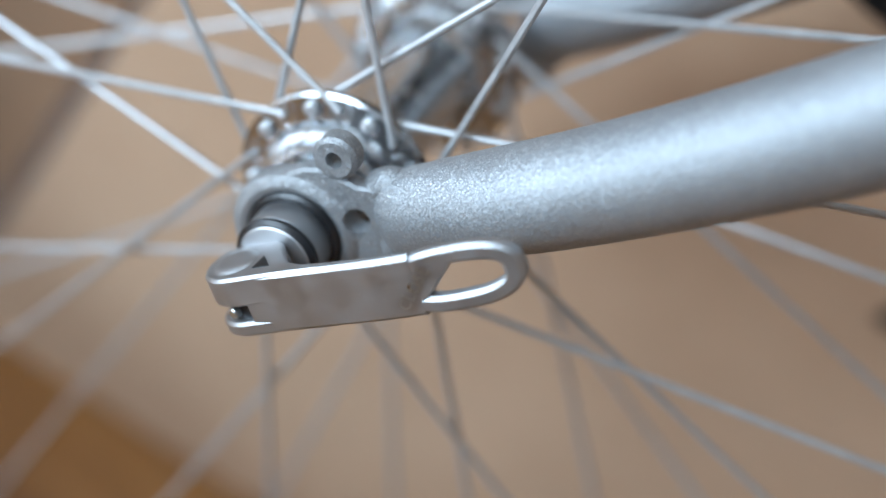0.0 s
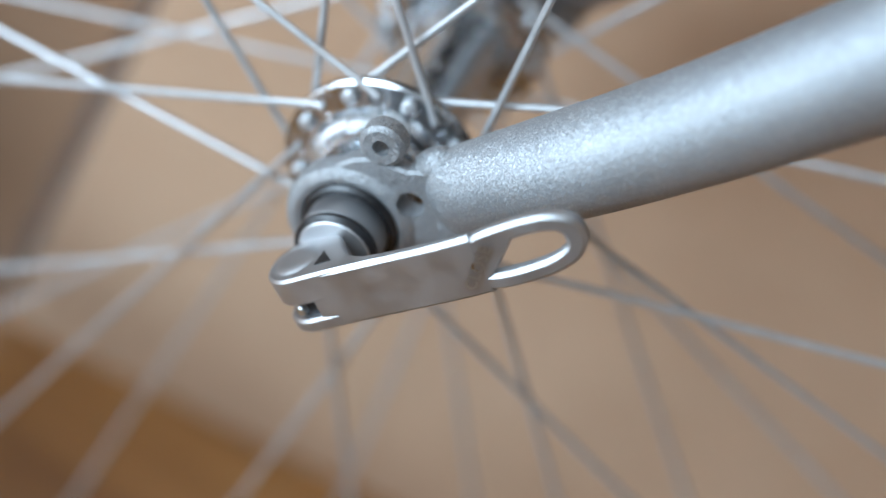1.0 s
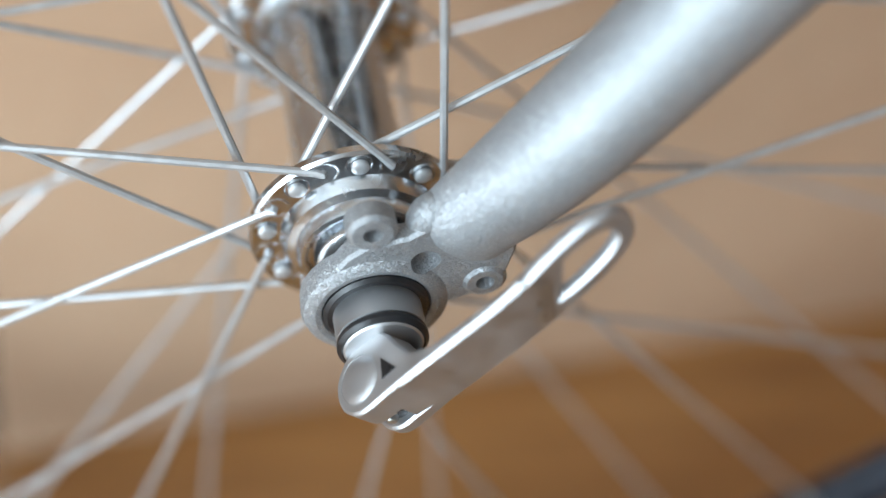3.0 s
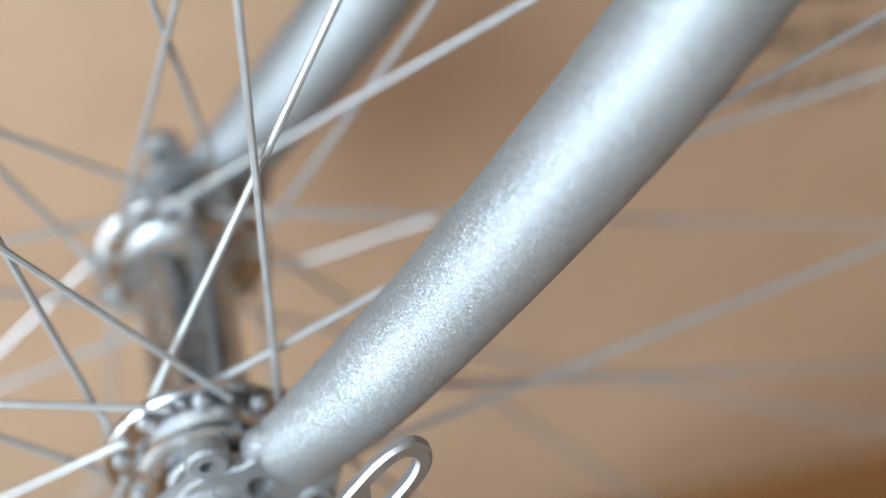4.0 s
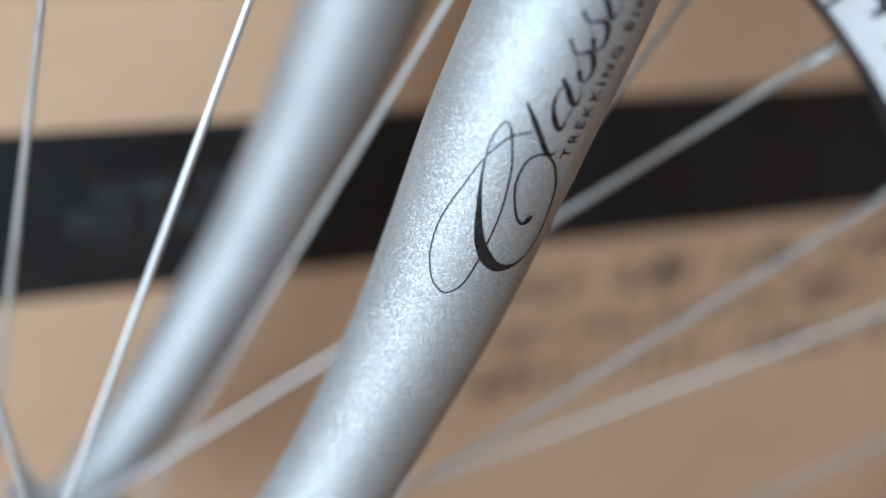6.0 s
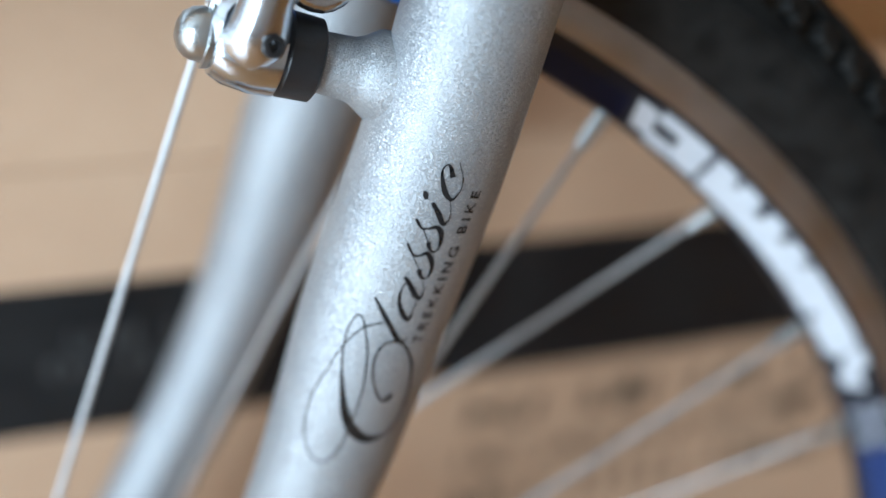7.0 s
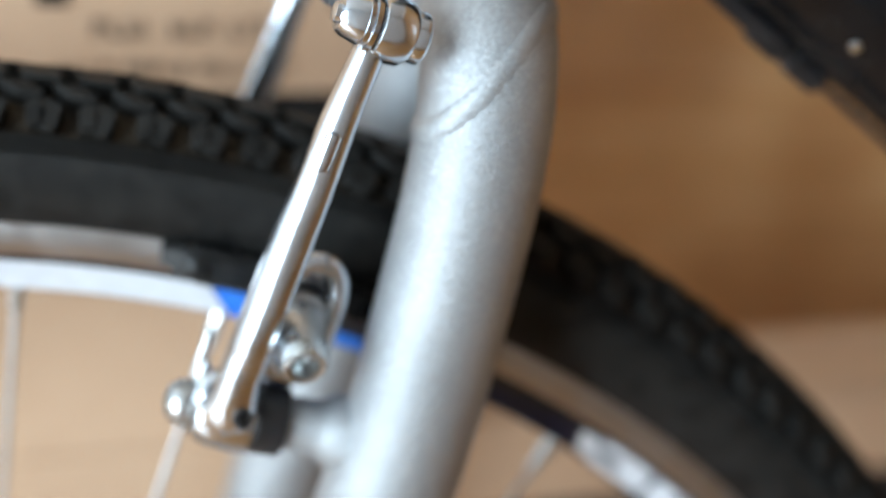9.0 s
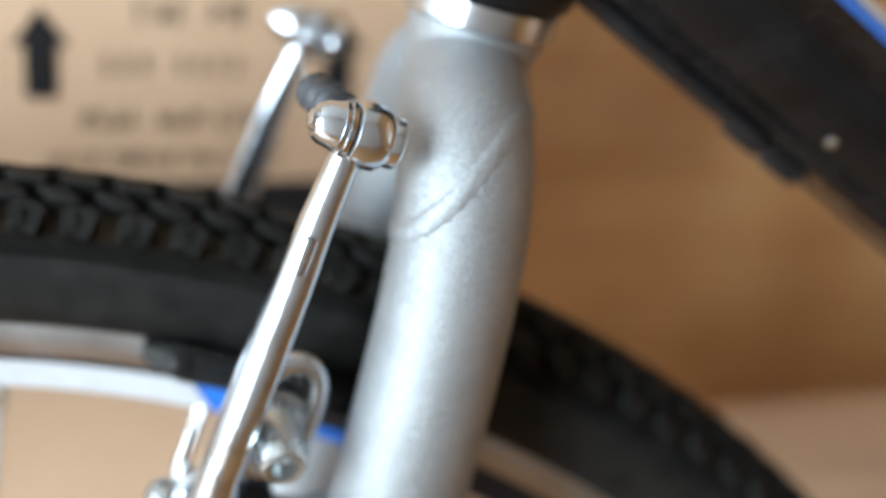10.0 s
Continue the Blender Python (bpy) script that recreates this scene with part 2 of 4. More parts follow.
def plate(bm, outline, origin, u, v, n, d0, d1, bev=0.0, mat=0):
    """Extrudes a flat outline of (u, v) from d0 to d1 along n, with an optional bevel round both faces."""
    u, v, n, o = Vector(u), Vector(v), Vector(n), Vector(origin)
    cx, cy = sum(p[0] for p in outline) / len(outline), sum(p[1] for p in outline) / len(outline)
    area = sum(a[0] * b[1] - b[0] * a[1] for a, b in zip(outline, outline[1:] + outline[:1]))
    if area < 0:
        outline = outline[::-1]
    count = len(outline)

    def inset(e):
        res = []
        for i in range(count):
            p0, p1, p2 = (Vector(outline[j % count]) for j in (i - 1, i, i + 1))
            e1, e2 = (p1 - p0).normalized(), (p2 - p1).normalized()
            nrm = Vector((-(e1.y + e2.y), e1.x + e2.x))
            nrm = nrm.normalized() if nrm.length > 1e-9 else Vector((-e1.y, e1.x))
            res.append(p1 + nrm * e)
        return res

    levels = [(inset(bev), d0), (inset(0), d0 + bev), (inset(0), d1 - bev), (inset(bev), d1)] if bev else [(inset(0), d0), (inset(0), d1)]
    rings = [[bm.verts.new(o + u * q[0] + v * q[1] + n * d) for q in pts] for pts, d in levels]
    for p, q in zip(rings, rings[1:]):
        for k in range(count):
            bm.faces.new([p[k], p[(k + 1) % count], q[(k + 1) % count], q[k]]).material_index = mat
    bm.faces.new(rings[0]).material_index = mat
    bm.faces.new(rings[-1]).material_index = mat
    return bm


def slab(bm, x0, x1, y0, y1, z0, z1, mat=0):
    vs = [bm.verts.new((x, y, z)) for x in (x0, x1) for y in (y0, y1) for z in (z0, z1)]
    for q in ((0, 1, 3, 2), (4, 6, 7, 5), (0, 4, 5, 1), (2, 3, 7, 6), (0, 2, 6, 4), (1, 5, 7, 3)):
        bm.faces.new([vs[i] for i in q]).material_index = mat
    return bm


def arc(cx, cy, r, a0, a1, n):
    return [(cx + r * math.cos(radians(a0 + (a1 - a0) * k / (n - 1))), cy + r * math.sin(radians(a0 + (a1 - a0) * k / (n - 1)))) for k in range(n)]


def cut(ob, cutters):
    """Cuts the meshes of the cutters out of ob."""
    for c in cutters:
        md = ob.modifiers.new("cut", "BOOLEAN")
        md.operation, md.solver, md.object, md.use_self = "DIFFERENCE", "EXACT", c, True
    me = bpy.data.meshes.new_from_object(ob.evaluated_get(bpy.context.evaluated_depsgraph_get()))
    ob.modifiers.clear()
    ob.data = me
    for c in cutters:
        bpy.data.objects.remove(c)
    return ob


def cylinder_cutter(origin, axis, r, length, seg=24):
    bm = bmesh.new()
    lathe(bm, origin, axis, [(-length / 2, 0), (-length / 2, r), (length / 2, r), (length / 2, 0)], seg)
    bmesh.ops.recalc_face_normals(bm, faces=bm.faces)
    me = bpy.data.meshes.new("cutter")
    bm.to_mesh(me)
    bm.free()
    return new("cutter", me)


def glyphs(text, size, shear=0.0, spacing=1.0, bold=0.0):
    """The outline faces of a text in the built-in font: vertices (x, y) and faces, starting at x = 0."""
    cu = bpy.data.curves.new("t", "FONT")
    cu.body, cu.size, cu.shear, cu.space_character, cu.resolution_u, cu.offset = text, size, shear, spacing, 3, bold
    ob = new("t", cu)
    me = bpy.data.meshes.new_from_object(ob.evaluated_get(bpy.context.evaluated_depsgraph_get()))
    vs, fs = [(v.co.x, v.co.y) for v in me.vertices], [tuple(p.vertices) for p in me.polygons]
    bpy.data.objects.remove(ob)
    bpy.data.curves.remove(cu)
    bpy.data.meshes.remove(me)
    return vs, fs

# ---- the room ----
WALL = 0.12
X0, X1, Y0, Y1, ZT = -2.6, 1.2, -1.4, 1.3, 2.5
Z0 = -0.0085
floor = tagged(finish("floor", slab(bmesh.new(), X0 - WALL, X1 + WALL, Y0 - WALL, Y1 + WALL, -0.1, Z0), WOOD, smooth=False), "varnished orange-brown wooden floor", "floor", kind="structure")
tagged(finish("ceiling", slab(bmesh.new(), X0 - WALL, X1 + WALL, Y0 - WALL, Y1 + WALL, ZT, ZT + 0.1), CEIL, smooth=False), "plain white painted ceiling", "ceiling", kind="structure")
tagged(finish("wall_north", slab(bmesh.new(), X0 - WALL, X1 + WALL, Y1, Y1 + WALL, Z0, ZT), PLASTER, smooth=False), "plain pale painted wall", "wall", kind="structure")
tagged(finish("wall_west", slab(bmesh.new(), X0 - WALL, X0, Y0, Y1, Z0, ZT), PLASTER, smooth=False), "plain pale painted wall", "wall", kind="structure")
# unseen wall, coloured as wood to throw warm bounce on boxes and fork
tagged(finish("wall_east", slab(bmesh.new(), X1, X1 + WALL, Y0, Y1, Z0, ZT), WOOD, smooth=False), "unseen orange-brown wood wall added for warm bounce light", "wall", kind="structure")
bm = bmesh.new()
WX0, WX1, WZ0, WZ1 = -2.52, -0.92, 0.12, 1.92
slab(bm, X0 - WALL, WX0, Y0 - WALL, Y0, Z0, ZT)
slab(bm, WX1, X1 + WALL, Y0 - WALL, Y0, Z0, ZT)
slab(bm, WX0, WX1, Y0 - WALL, Y0, Z0, WZ0)
slab(bm, WX0, WX1, Y0 - WALL, Y0, WZ1, ZT)
tagged(finish("wall_south", bm, PLASTER, smooth=False), "plain pale painted wall with a window opening", "wall", kind="structure")

# ---- cardboard boxes behind the bicycle ----


def sheared(bm, k):
    """Leans a standing box: its face comes forward by k for each metre of height."""
    for v in bm.verts:
        v.co.y -= k * v.co.z
    return bm


def carton(name, place, x0, x1, depth, z0, z1, lean, label, mat=CARD):
    """A closed carton in its own axes (face at y = 0): softened body, two top flaps with their seam."""
    bm = slab(bmesh.new(), x0, x1, 0, depth, z0, z1)
    bmesh.ops.bevel(bm, geom=list(bm.edges), offset=0.0007, segments=2, profile=0.6, affect="EDGES")
    box = tagged(finish(name, sheared(bm, lean), mat, smooth=False), label, "box")
    ym = depth / 2
    for a, b in ((0.001, ym - 0.001), (ym + 0.001, depth - 0.001)):
        fb = slab(bmesh.new(), x0 + 0.002, x1 - 0.002, a, b, z1 + 0.0005, z1 + 0.0035)
        bmesh.ops.bevel(fb, geom=list(fb.edges), offset=0.0012, segments=2, affect="EDGES")
        part("flap", sheared(fb, lean), mat, box, angle=5.0)
    box.matrix_world = place
    return box


LEAN = math.tan(radians(5.5))
LONG = pose(0, 0.120, 0.240, 0, 0, 8)
TALL = pose(0, 0.0930, 0.240, 0, 0, 8)
BACK = pose(0, 0.172, 0.240, 0, 0, 18)
long_box = carton("cardboard_box", LONG, -0.091, 0.80, 0.05, Z0 - 0.240, 0.2850, LEAN, "long brown cardboard box with a printed black band and text")
tall_box = carton("cardboard_box", TALL, -0.42, 0.150, 0.09, 0.2853, 0.80, 0, "brown cardboard box with black arrows and printed text")
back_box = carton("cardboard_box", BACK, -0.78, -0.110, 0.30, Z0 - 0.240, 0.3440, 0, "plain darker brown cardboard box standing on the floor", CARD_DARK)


def print_on(parent, name, bars, mat, lean, label, kind="", lift=0.0006):
    """Flat ink on a box face: slightly proud rectangles (x0, x1, z0, z1)."""
    bm = bmesh.new()
    for x0, x1, z0, z1 in bars:
        slab(bm, x0, x1, -lift, 0.001, z0, z1)
    ob = part(name, sheared(bm, lean), mat, parent)
    return tagged(ob, label, kind=kind)


print_on(long_box, "printed_band", [(-0.086, 0.79, 0.1690, 0.2380)], CARD_INK, LEAN, "black printed band")
rnd = random.Random(4)


def words(x0, x1, z, h):
    """A line of print that cannot be read: bars of word length with their strokes."""
    out, x = [], x0
    while x < x1:
        w = rnd.uniform(0.9, 1.5) * h
        k = x
        while k < x + w * rnd.uniform(1.5, 3.5) and k < x1:
            out += [(k, k + h * 0.22, z, z + h), (k + h * 0.22, k + h * 0.62, z + rnd.choice((0, 0.4, 0.78)) * h, z + h * rnd.choice((0.22, 0.6, 1.0)) + 0.0004)]
            k += h * 0.85
        x = k + h * 0.7
    return [b for b in out if b[3] > b[2]]


for x0, x1, z, h in ((0.180, 0.46, 0.137, 0.017), (0.180, 0.46, 0.112, 0.010), (0.180, 0.46, 0.083, 0.015)):
    print_on(long_box, "printed_text", words(x0, x1, z, h), CARD_GREY, LEAN, "line of black print", "stuff")
mark = [(0.0115 * math.cos(k * math.pi / 9), 0.0052 * math.sin(k * math.pi / 9) + 0.0035 * math.cos(k * math.pi / 9)) for k in range(18)]
part("printed_mark", sheared(plate(bmesh.new(), mark, (0.350, 0, 0.1235), (1, 0, 0), (0, 0, 1), (0, -1, 0), -0.001, 0.0010), LEAN), CARD_INK, long_box, "black printed mark")
print_on(long_box, "printed_text", words(0.010, 0.075, 0.197, 0.0085) + words(0.018, 0.088, 0.209, 0.0085), CARD_PALE, LEAN, "pale lettering on the black band", "stuff", 0.0014)
for ax in (0.0155, 0.1080):
    arrow = [(-0.0048, 0.0), (0.0048, 0.0), (0.0048, 0.0165), (0.0084, 0.0165), (0.0, 0.0280), (-0.0084, 0.0165), (-0.0048, 0.0165)]
    part("printed_arrow", plate(bmesh.new(), arrow, (ax, 0, 0.4480), (1, 0, 0), (0, 0, 1), (0, -1, 0), -0.001, 0.0006), CARD_INK, tall_box, "black upward arrow")
for x0, x1, z, h in ((0.044, 0.076, 0.472, 0.0070), (0.034, 0.079, 0.455, 0.0070), (0.027, 0.087, 0.438, 0.0058), (0.017, 0.092, 0.425, 0.0048)):
    print_on(tall_box, "printed_text", words(x0, x1, z, h), CARD_BROWN, 0, "line of black print", "stuff")
print_on(tall_box, "printed_band", [(-0.41, 0.146, 0.402, 0.4195)], CARD_INK, 0, "black printed band")

# a wooden wardrobe behind the boxes
bm = slab(bmesh.new(), 0.20, 1.19, 0.372, 0.95, Z0, 2.0)
bmesh.ops.bevel(bm, geom=list(bm.edges), offset=0.006, segments=2, affect="EDGES")
wardrobe = tagged(finish("wardrobe", bm, PANEL, smooth=False), "orange-brown wooden wardrobe behind the boxes", "wardrobe")
for k in range(2):
    d = slab(bmesh.new(), 0.215 + 0.485 * k, 0.695 + 0.485 * k, 0.350, 0.370, 0.04, 1.97)
    bmesh.ops.bevel(d, geom=list(d.edges), offset=0.004, segments=2, affect="EDGES")
    part("wardrobe_door", d, PANEL, wardrobe, angle=5.0)

# ---- the bicycle ----
AXLE_Z = 0.345
bicycle = tagged(new("bicycle"), "silver bicycle fork with front wheel and rim brake", "bicycle")
RIM_OUT, RIM_MID, RIM_IN = 0.3195, 0.3088, 0.2955


def at(r, deg, y):
    return Vector((r * math.cos(radians(deg)), y, AXLE_Z + r * math.sin(radians(deg))))


# front wheel: the rim carries tyre, spokes, hub and decals
bm = bmesh.new()
half = [(-0.0085, RIM_OUT - 0.004), (-0.0100, RIM_OUT), (-0.0113, RIM_OUT - 0.0006), (-0.0116, RIM_OUT - 0.0022), (-0.0114, RIM_OUT - 0.0026), (-0.0116, RIM_OUT - 0.0030),
        (-0.0115, RIM_MID + 0.0008), (-0.0110, RIM_MID), (-0.0104, RIM_MID - 0.0015), (-0.0052, RIM_IN + 0.0016), (-0.0030, RIM_IN + 0.0003), (0.0, RIM_IN)]
full = half + [(-y, r) for y, r in half[-2::-1]]
lathe(bm, (0, 0, AXLE_Z), (0, 1, 0), full, 200, 0, True)
for f in bm.faces:
    c = f.calc_center_median()
    if math.hypot(c.x, c.z - AXLE_Z) < RIM_MID:
        f.material_index = 1
wheel = part("front_wheel", bm, [TRACK, ANODISED], bicycle, "aluminium rim with machined brake track and black inner side")

# tyre with tread blocks
bm = bmesh.new()
TC, TR = RIM_OUT + 0.0123, 0.0186
sect = []
for k in range(65):
    a = -48 + 276 * k / 64
    f = min(1.0, max(0.0, (abs(a - 90) - 53) / 5))
    r = TR - 0.0022 * (1 - f * f * (3 - 2 * f))
    sect.append((-math.cos(radians(a)) * r, TC + math.sin(radians(a)) * r))
lathe(bm, (0, 0, AXLE_Z), (0, 1, 0), sect, 200, 0, False)
for f in bm.faces:
    c = f.calc_center_median()
    if math.hypot(math.hypot(c.x, c.z - AXLE_Z) - TC, c.y) < TR - 0.0012:
        f.material_index = 1
rnd = random.Random(11)


def tread_block(bm, deg, across, length, width, skew, h=0.0022, deep=0.0028):
    """A raised block with softened edges on the tyre. across: degrees from the crown round the section."""
    rings = []
    outline = [(-1, -0.72), (-0.72, -1), (0.72, -1), (1, -0.72), (1, 0.72), (0.72, 1), (-0.72, 1), (-1, 0.72)]
    for scale, r in ((1.06, TR - deep), (0.98, TR + h - 0.0007), (0.86, TR + h)):
        ring = []
        for i, j in outline:
            a = radians(across + j * width / 2 * scale)
            d = deg + (i * length / 2 * scale + skew * j) / 0.355 * 57.3
            ring.append(bm.verts.new(at(TC + math.cos(a) * r, d, math.sin(a) * r)))
        rings.append(ring)
    for p, q in zip(rings, rings[1:]):
        for k in range(8):
            bm.faces.new([p[k], p[(k + 1) % 8], q[(k + 1) % 8], q[k]])
    bm.faces.new(rings[-1])


STEPS = 172
for k in range(STEPS):
    d = 360.0 * k / STEPS
    for sgn in (-1, 1):
        j = rnd.uniform(-0.06, 0.06) + (0.5 if sgn > 0 else 0)
        # shoulder knob in two lobes with a notch between, and a bridge above it
        tread_block(bm, d + j - 0.34, sgn * 45, 0.0038, 20, sgn * 0.0006, 0.0026)
        tread_block(bm, d + j + 0.34, sgn * 43.5, 0.0038, 16, -sgn * 0.0004, 0.0028)
        tread_block(bm, d + j, sgn * 37, 0.0070, 9, 0, 0.0024)
        tread_block(bm, d + j + 0.9, sgn * 23, 0.0074, 11, -sgn * 0.0024, 0.0028)
    tread_block(bm, d + 0.3, 0, 0.0098, 24, 0.0014, 0.0028)
# fine moulded ribs high on the visible side wall
for k in range(1900):
    d, vs = k * 360 / 1900, []
    for w, r in ((0.00042, TR - 0.0002), (0.00020, TR + 0.0008)):
        for i, j in ((-1, -58), (1, -58), (1, -71), (-1, -71)):
            vs.append(bm.verts.new(at(TC + math.cos(radians(j)) * r, d + i * w / 0.35 * 57.3, math.sin(radians(j)) * r)))
    for q in ((4, 5, 6, 7), (0, 1, 5, 4), (1, 2, 6, 5), (2, 3, 7, 6), (3, 0, 4, 7)):
        bm.faces.new([vs[i] for i in q])
part("tyre", bm, [RUBBER, DUST], wheel, "black rubber tyre with blocky tread and ribbed side wall", 28)

# hub
bm = bmesh.new()
hub_half = [(-0.0500, 0.0), (-0.0500, 0.0058), (-0.0478, 0.0076), (-0.0446, 0.0080), (-0.0444, 0.0098), (-0.0436, 0.0108), (-0.0420, 0.0112), (-0.0404, 0.0112), (-0.0403, 0.0122), (-0.0416, 0.0126),
            (-0.0420, 0.0132), (-0.0417, 0.0141), (-0.0404, 0.0146), (-0.0388, 0.0148), (-0.0384, 0.0156), (-0.0380, 0.0165), (-0.0362, 0.0174), (-0.0352, 0.0178), (-0.0350, 0.0184), (-0.0350, 0.0236),
            (-0.0344, 0.0243), (-0.0328, 0.0243), (-0.0322, 0.0236), (-0.0314, 0.0172), (-0.0285, 0.0146), (-0.0240, 0.0134), (-0.0120, 0.0128), (0.0, 0.0127)]
lathe(bm, (0, 0, AXLE_Z), (0, 1, 0), hub_half + [(-y, r) for y, r in hub_half[-2::-1]], 64)
hub = part("hub", bm, HUB, wheel, "polished aluminium front hub with drilled flanges")
# raised lips of the eighteen spoke holes in the near flange
for k in range(18):
    bm = bmesh.new()
    lathe(bm, at(0.0206, 20 * k, -0.0349), (0, -1, 0), [(0.0, 0.0030), (0.00022, 0.0029), (0.00024, 0.0027), (0.00012, 0.0024), (0.0, 0.0023)], 16)
    part("spoke_hole", bm, HUB, wheel)

# spokes, eighteen to a flange, laced three times across
SPOKE_R = 0.00092


def spoke(hub_deg, rim_deg, side, outer):
    fy = side * (0.0352 if outer else 0.0320)
    h, n = at(0.0206, hub_deg, fy), at(0.0206, hub_deg, side * (0.0316 if outer else 0.0356))
    r = at(RIM_IN + 0.0035, rim_deg, side * 0.0022)
    way = (r - h).normalized()
    bm = bmesh.new()
    bend = [n, n.lerp(h, 0.55), h + way * 0.0008 + Vector((0, side * (0.0004 if outer else -0.0004), 0)), h + way * 0.0024]
    sweep(bm, bend + [h + way * 0.02, r - way * 0.010], [SPOKE_R] * 6, 8, 0, True, (0.3, 0.2, 0.9))
    lathe(bm, n, (0, side * (-1 if outer else 1), 0), [(-0.0004, 0.0), (-0.0004, 0.0019), (0.0004, 0.0019), (0.0007, 0.0015), (0.0009, 0.0008), (0.00095, 0.0)], 14)
    return part("spoke", bm, STEEL, wheel)


def nipple(rim_deg, hub_deg, side):
    r, h = at(RIM_IN + 0.0035, rim_deg, side * 0.0022), at(0.0206, hub_deg, side * 0.0335)
    way = (h - r).normalized()
    bm = bmesh.new()
    lathe(bm, r, way, [(0, 0), (0, 0.0021), (0.0085, 0.0021), (0.0092, 0.0019), (0.0135, 0.0017), (0.0138, 0.0013), (0.0138, 0.0)], 8)
    return part("nipple", bm, ZINC, wheel)


LACING = [(-1, 80, 137, True), (-1, 100, 37, False), (1, 10.5, 67, True), (1, 30.5, 327, False)]
for side, hub_first, rim_first, outer in LACING:
    for k in range(9):
        spoke(hub_first + 40 * k, rim_first + 40 * k, side, outer)
        nipple(rim_first + 40 * k, hub_first + 40 * k, side)


# decals on the inner side of the rim
def rim_patch(bm, d0, d1, f0, f1, slant=0.0, lift=0.00022, steps=None):
    """A sticker piece between two angles; f: 0 at the inner edge, 1 at the brake track; slant in degrees across it."""
    steps = steps or max(2, int(abs(d1 - d0) / 1.2) + 1)
    rows = []
    for k in range(steps + 1):
        row = []
        for f in (f0, (f0 + f1) / 2, f1):
            y = -0.0052 - (0.0104 - 0.0052) * f
            r = RIM_IN + 0.0016 + (RIM_MID - 0.0015 - RIM_IN - 0.0016) * f
            d = d0 + (d1 - d0) * k / steps + slant * (f - 0.5)
            d += 3.1 + 0.02 * (d - 26)
            v = at(r, d, y)
            nrm = Vector((-0.90 * math.cos(radians(d)) * 0.5, -0.9, -0.90 * math.sin(radians(d)) * 0.5)).normalized()
            row.append(bm.verts.new(v + nrm * lift))
        rows.append(row)
    for p, q in zip(rows, rows[1:]):
        for i in (0, 1):
            bm.faces.new([p[i], p[i + 1], q[i + 1], q[i]])


bm = bmesh.new()
rim_patch(bm, 73.3, 118, 0.02, 0.98, 1.4)
part("rim_decal", bm, WHITE, wheel, "white sticker band")
for patch in ((70.2, 73.2, 0.02, 0.98, 1.4, 0.0002), (64.5, 68.0, 0.02, 0.45, 0.0, 0.0002), (61.5, 64.4, 0.02, 0.60, 0.0, 0.0002)):
    bm = bmesh.new()
    rim_patch(bm, *patch)
    part("rim_decal", bm, BLUE, wheel, "blue sticker stripe")
bm = bmesh.new()
rim_patch(bm, 53.2, 61.3, 0.02, 0.75, 1.0, 0.0002)
part("rim_decal", bm, NAVY, wheel, "dark blue sticker")
bm = bmesh.new()
rim_patch(bm, 17.0, 23.2, 0.02, 0.98, 0.5, 0.0002)
part("rim_decal", bm, MIDBLUE, wheel, "dull blue sticker")
# the maker's sign as plain blocks: open rings and bars
for a0, a1, f0, f1, sl in ((51.4, 52.7, 0.14, 0.86, 1.2), (49.7, 51.4, 0.64, 0.98, 0.6), (49.7, 51.4, 0.02, 0.36, 0.6), (47.7, 49.7, 0.04, 0.97, 0.8), (45.6, 47.3, 0.03, 0.97, 0.6), (45.2, 45.6, 0.03, 0.70, 0.6), (43.5, 45.2, 0.03, 0.97, 0.6),
                           (42.8, 43.5, 0.04, 0.60, 0.3), (41.2, 42.8, 0.04, 0.97, 0.4), (40.6, 41.2, 0.04, 0.64, 0.3), (38.9, 40.6, 0.04, 0.96, 0.3), (38.3, 38.9, 0.04, 0.72, 0.3),
                           (35.4, 38.3, 0.04, 0.96, 0.6), (34.9, 35.4, 0.30, 0.96, 0.4), (32.0, 34.9, 0.04, 0.96, 0.6), (31.4, 32.0, 0.14, 0.86, 0.6), (29.5, 31.1, 0.30, 0.97, 1.6), (28.4, 29.6, 0.10, 0.66, -1.2)):
    bm = bmesh.new()
    rim_patch(bm, a0, a1, f0, f1, sl)
    part("rim_decal", bm, WHITE, wheel, "white block of a sign")

bm = bmesh.new()
rim_patch(bm, 23.4, 27.0, 0.02, 0.98, 0.5, 0.0002)
part("rim_decal", bm, PALE, wheel, "pale grey sticker with crossing lines")
bm = bmesh.new()
for k in range(4):
    rim_patch(bm, 23.7 + 0.9 * k, 24.0 + 0.9 * k, 0.02, 0.98, 1.6, 0.00035)
    rim_patch(bm, 23.7 + 0.9 * k, 24.0 + 0.9 * k, 0.02, 0.98, -1.6, 0.0004)
tagged(part("rim_decal", bm, NAVY, wheel), "dark crossing lines", kind="stuff")

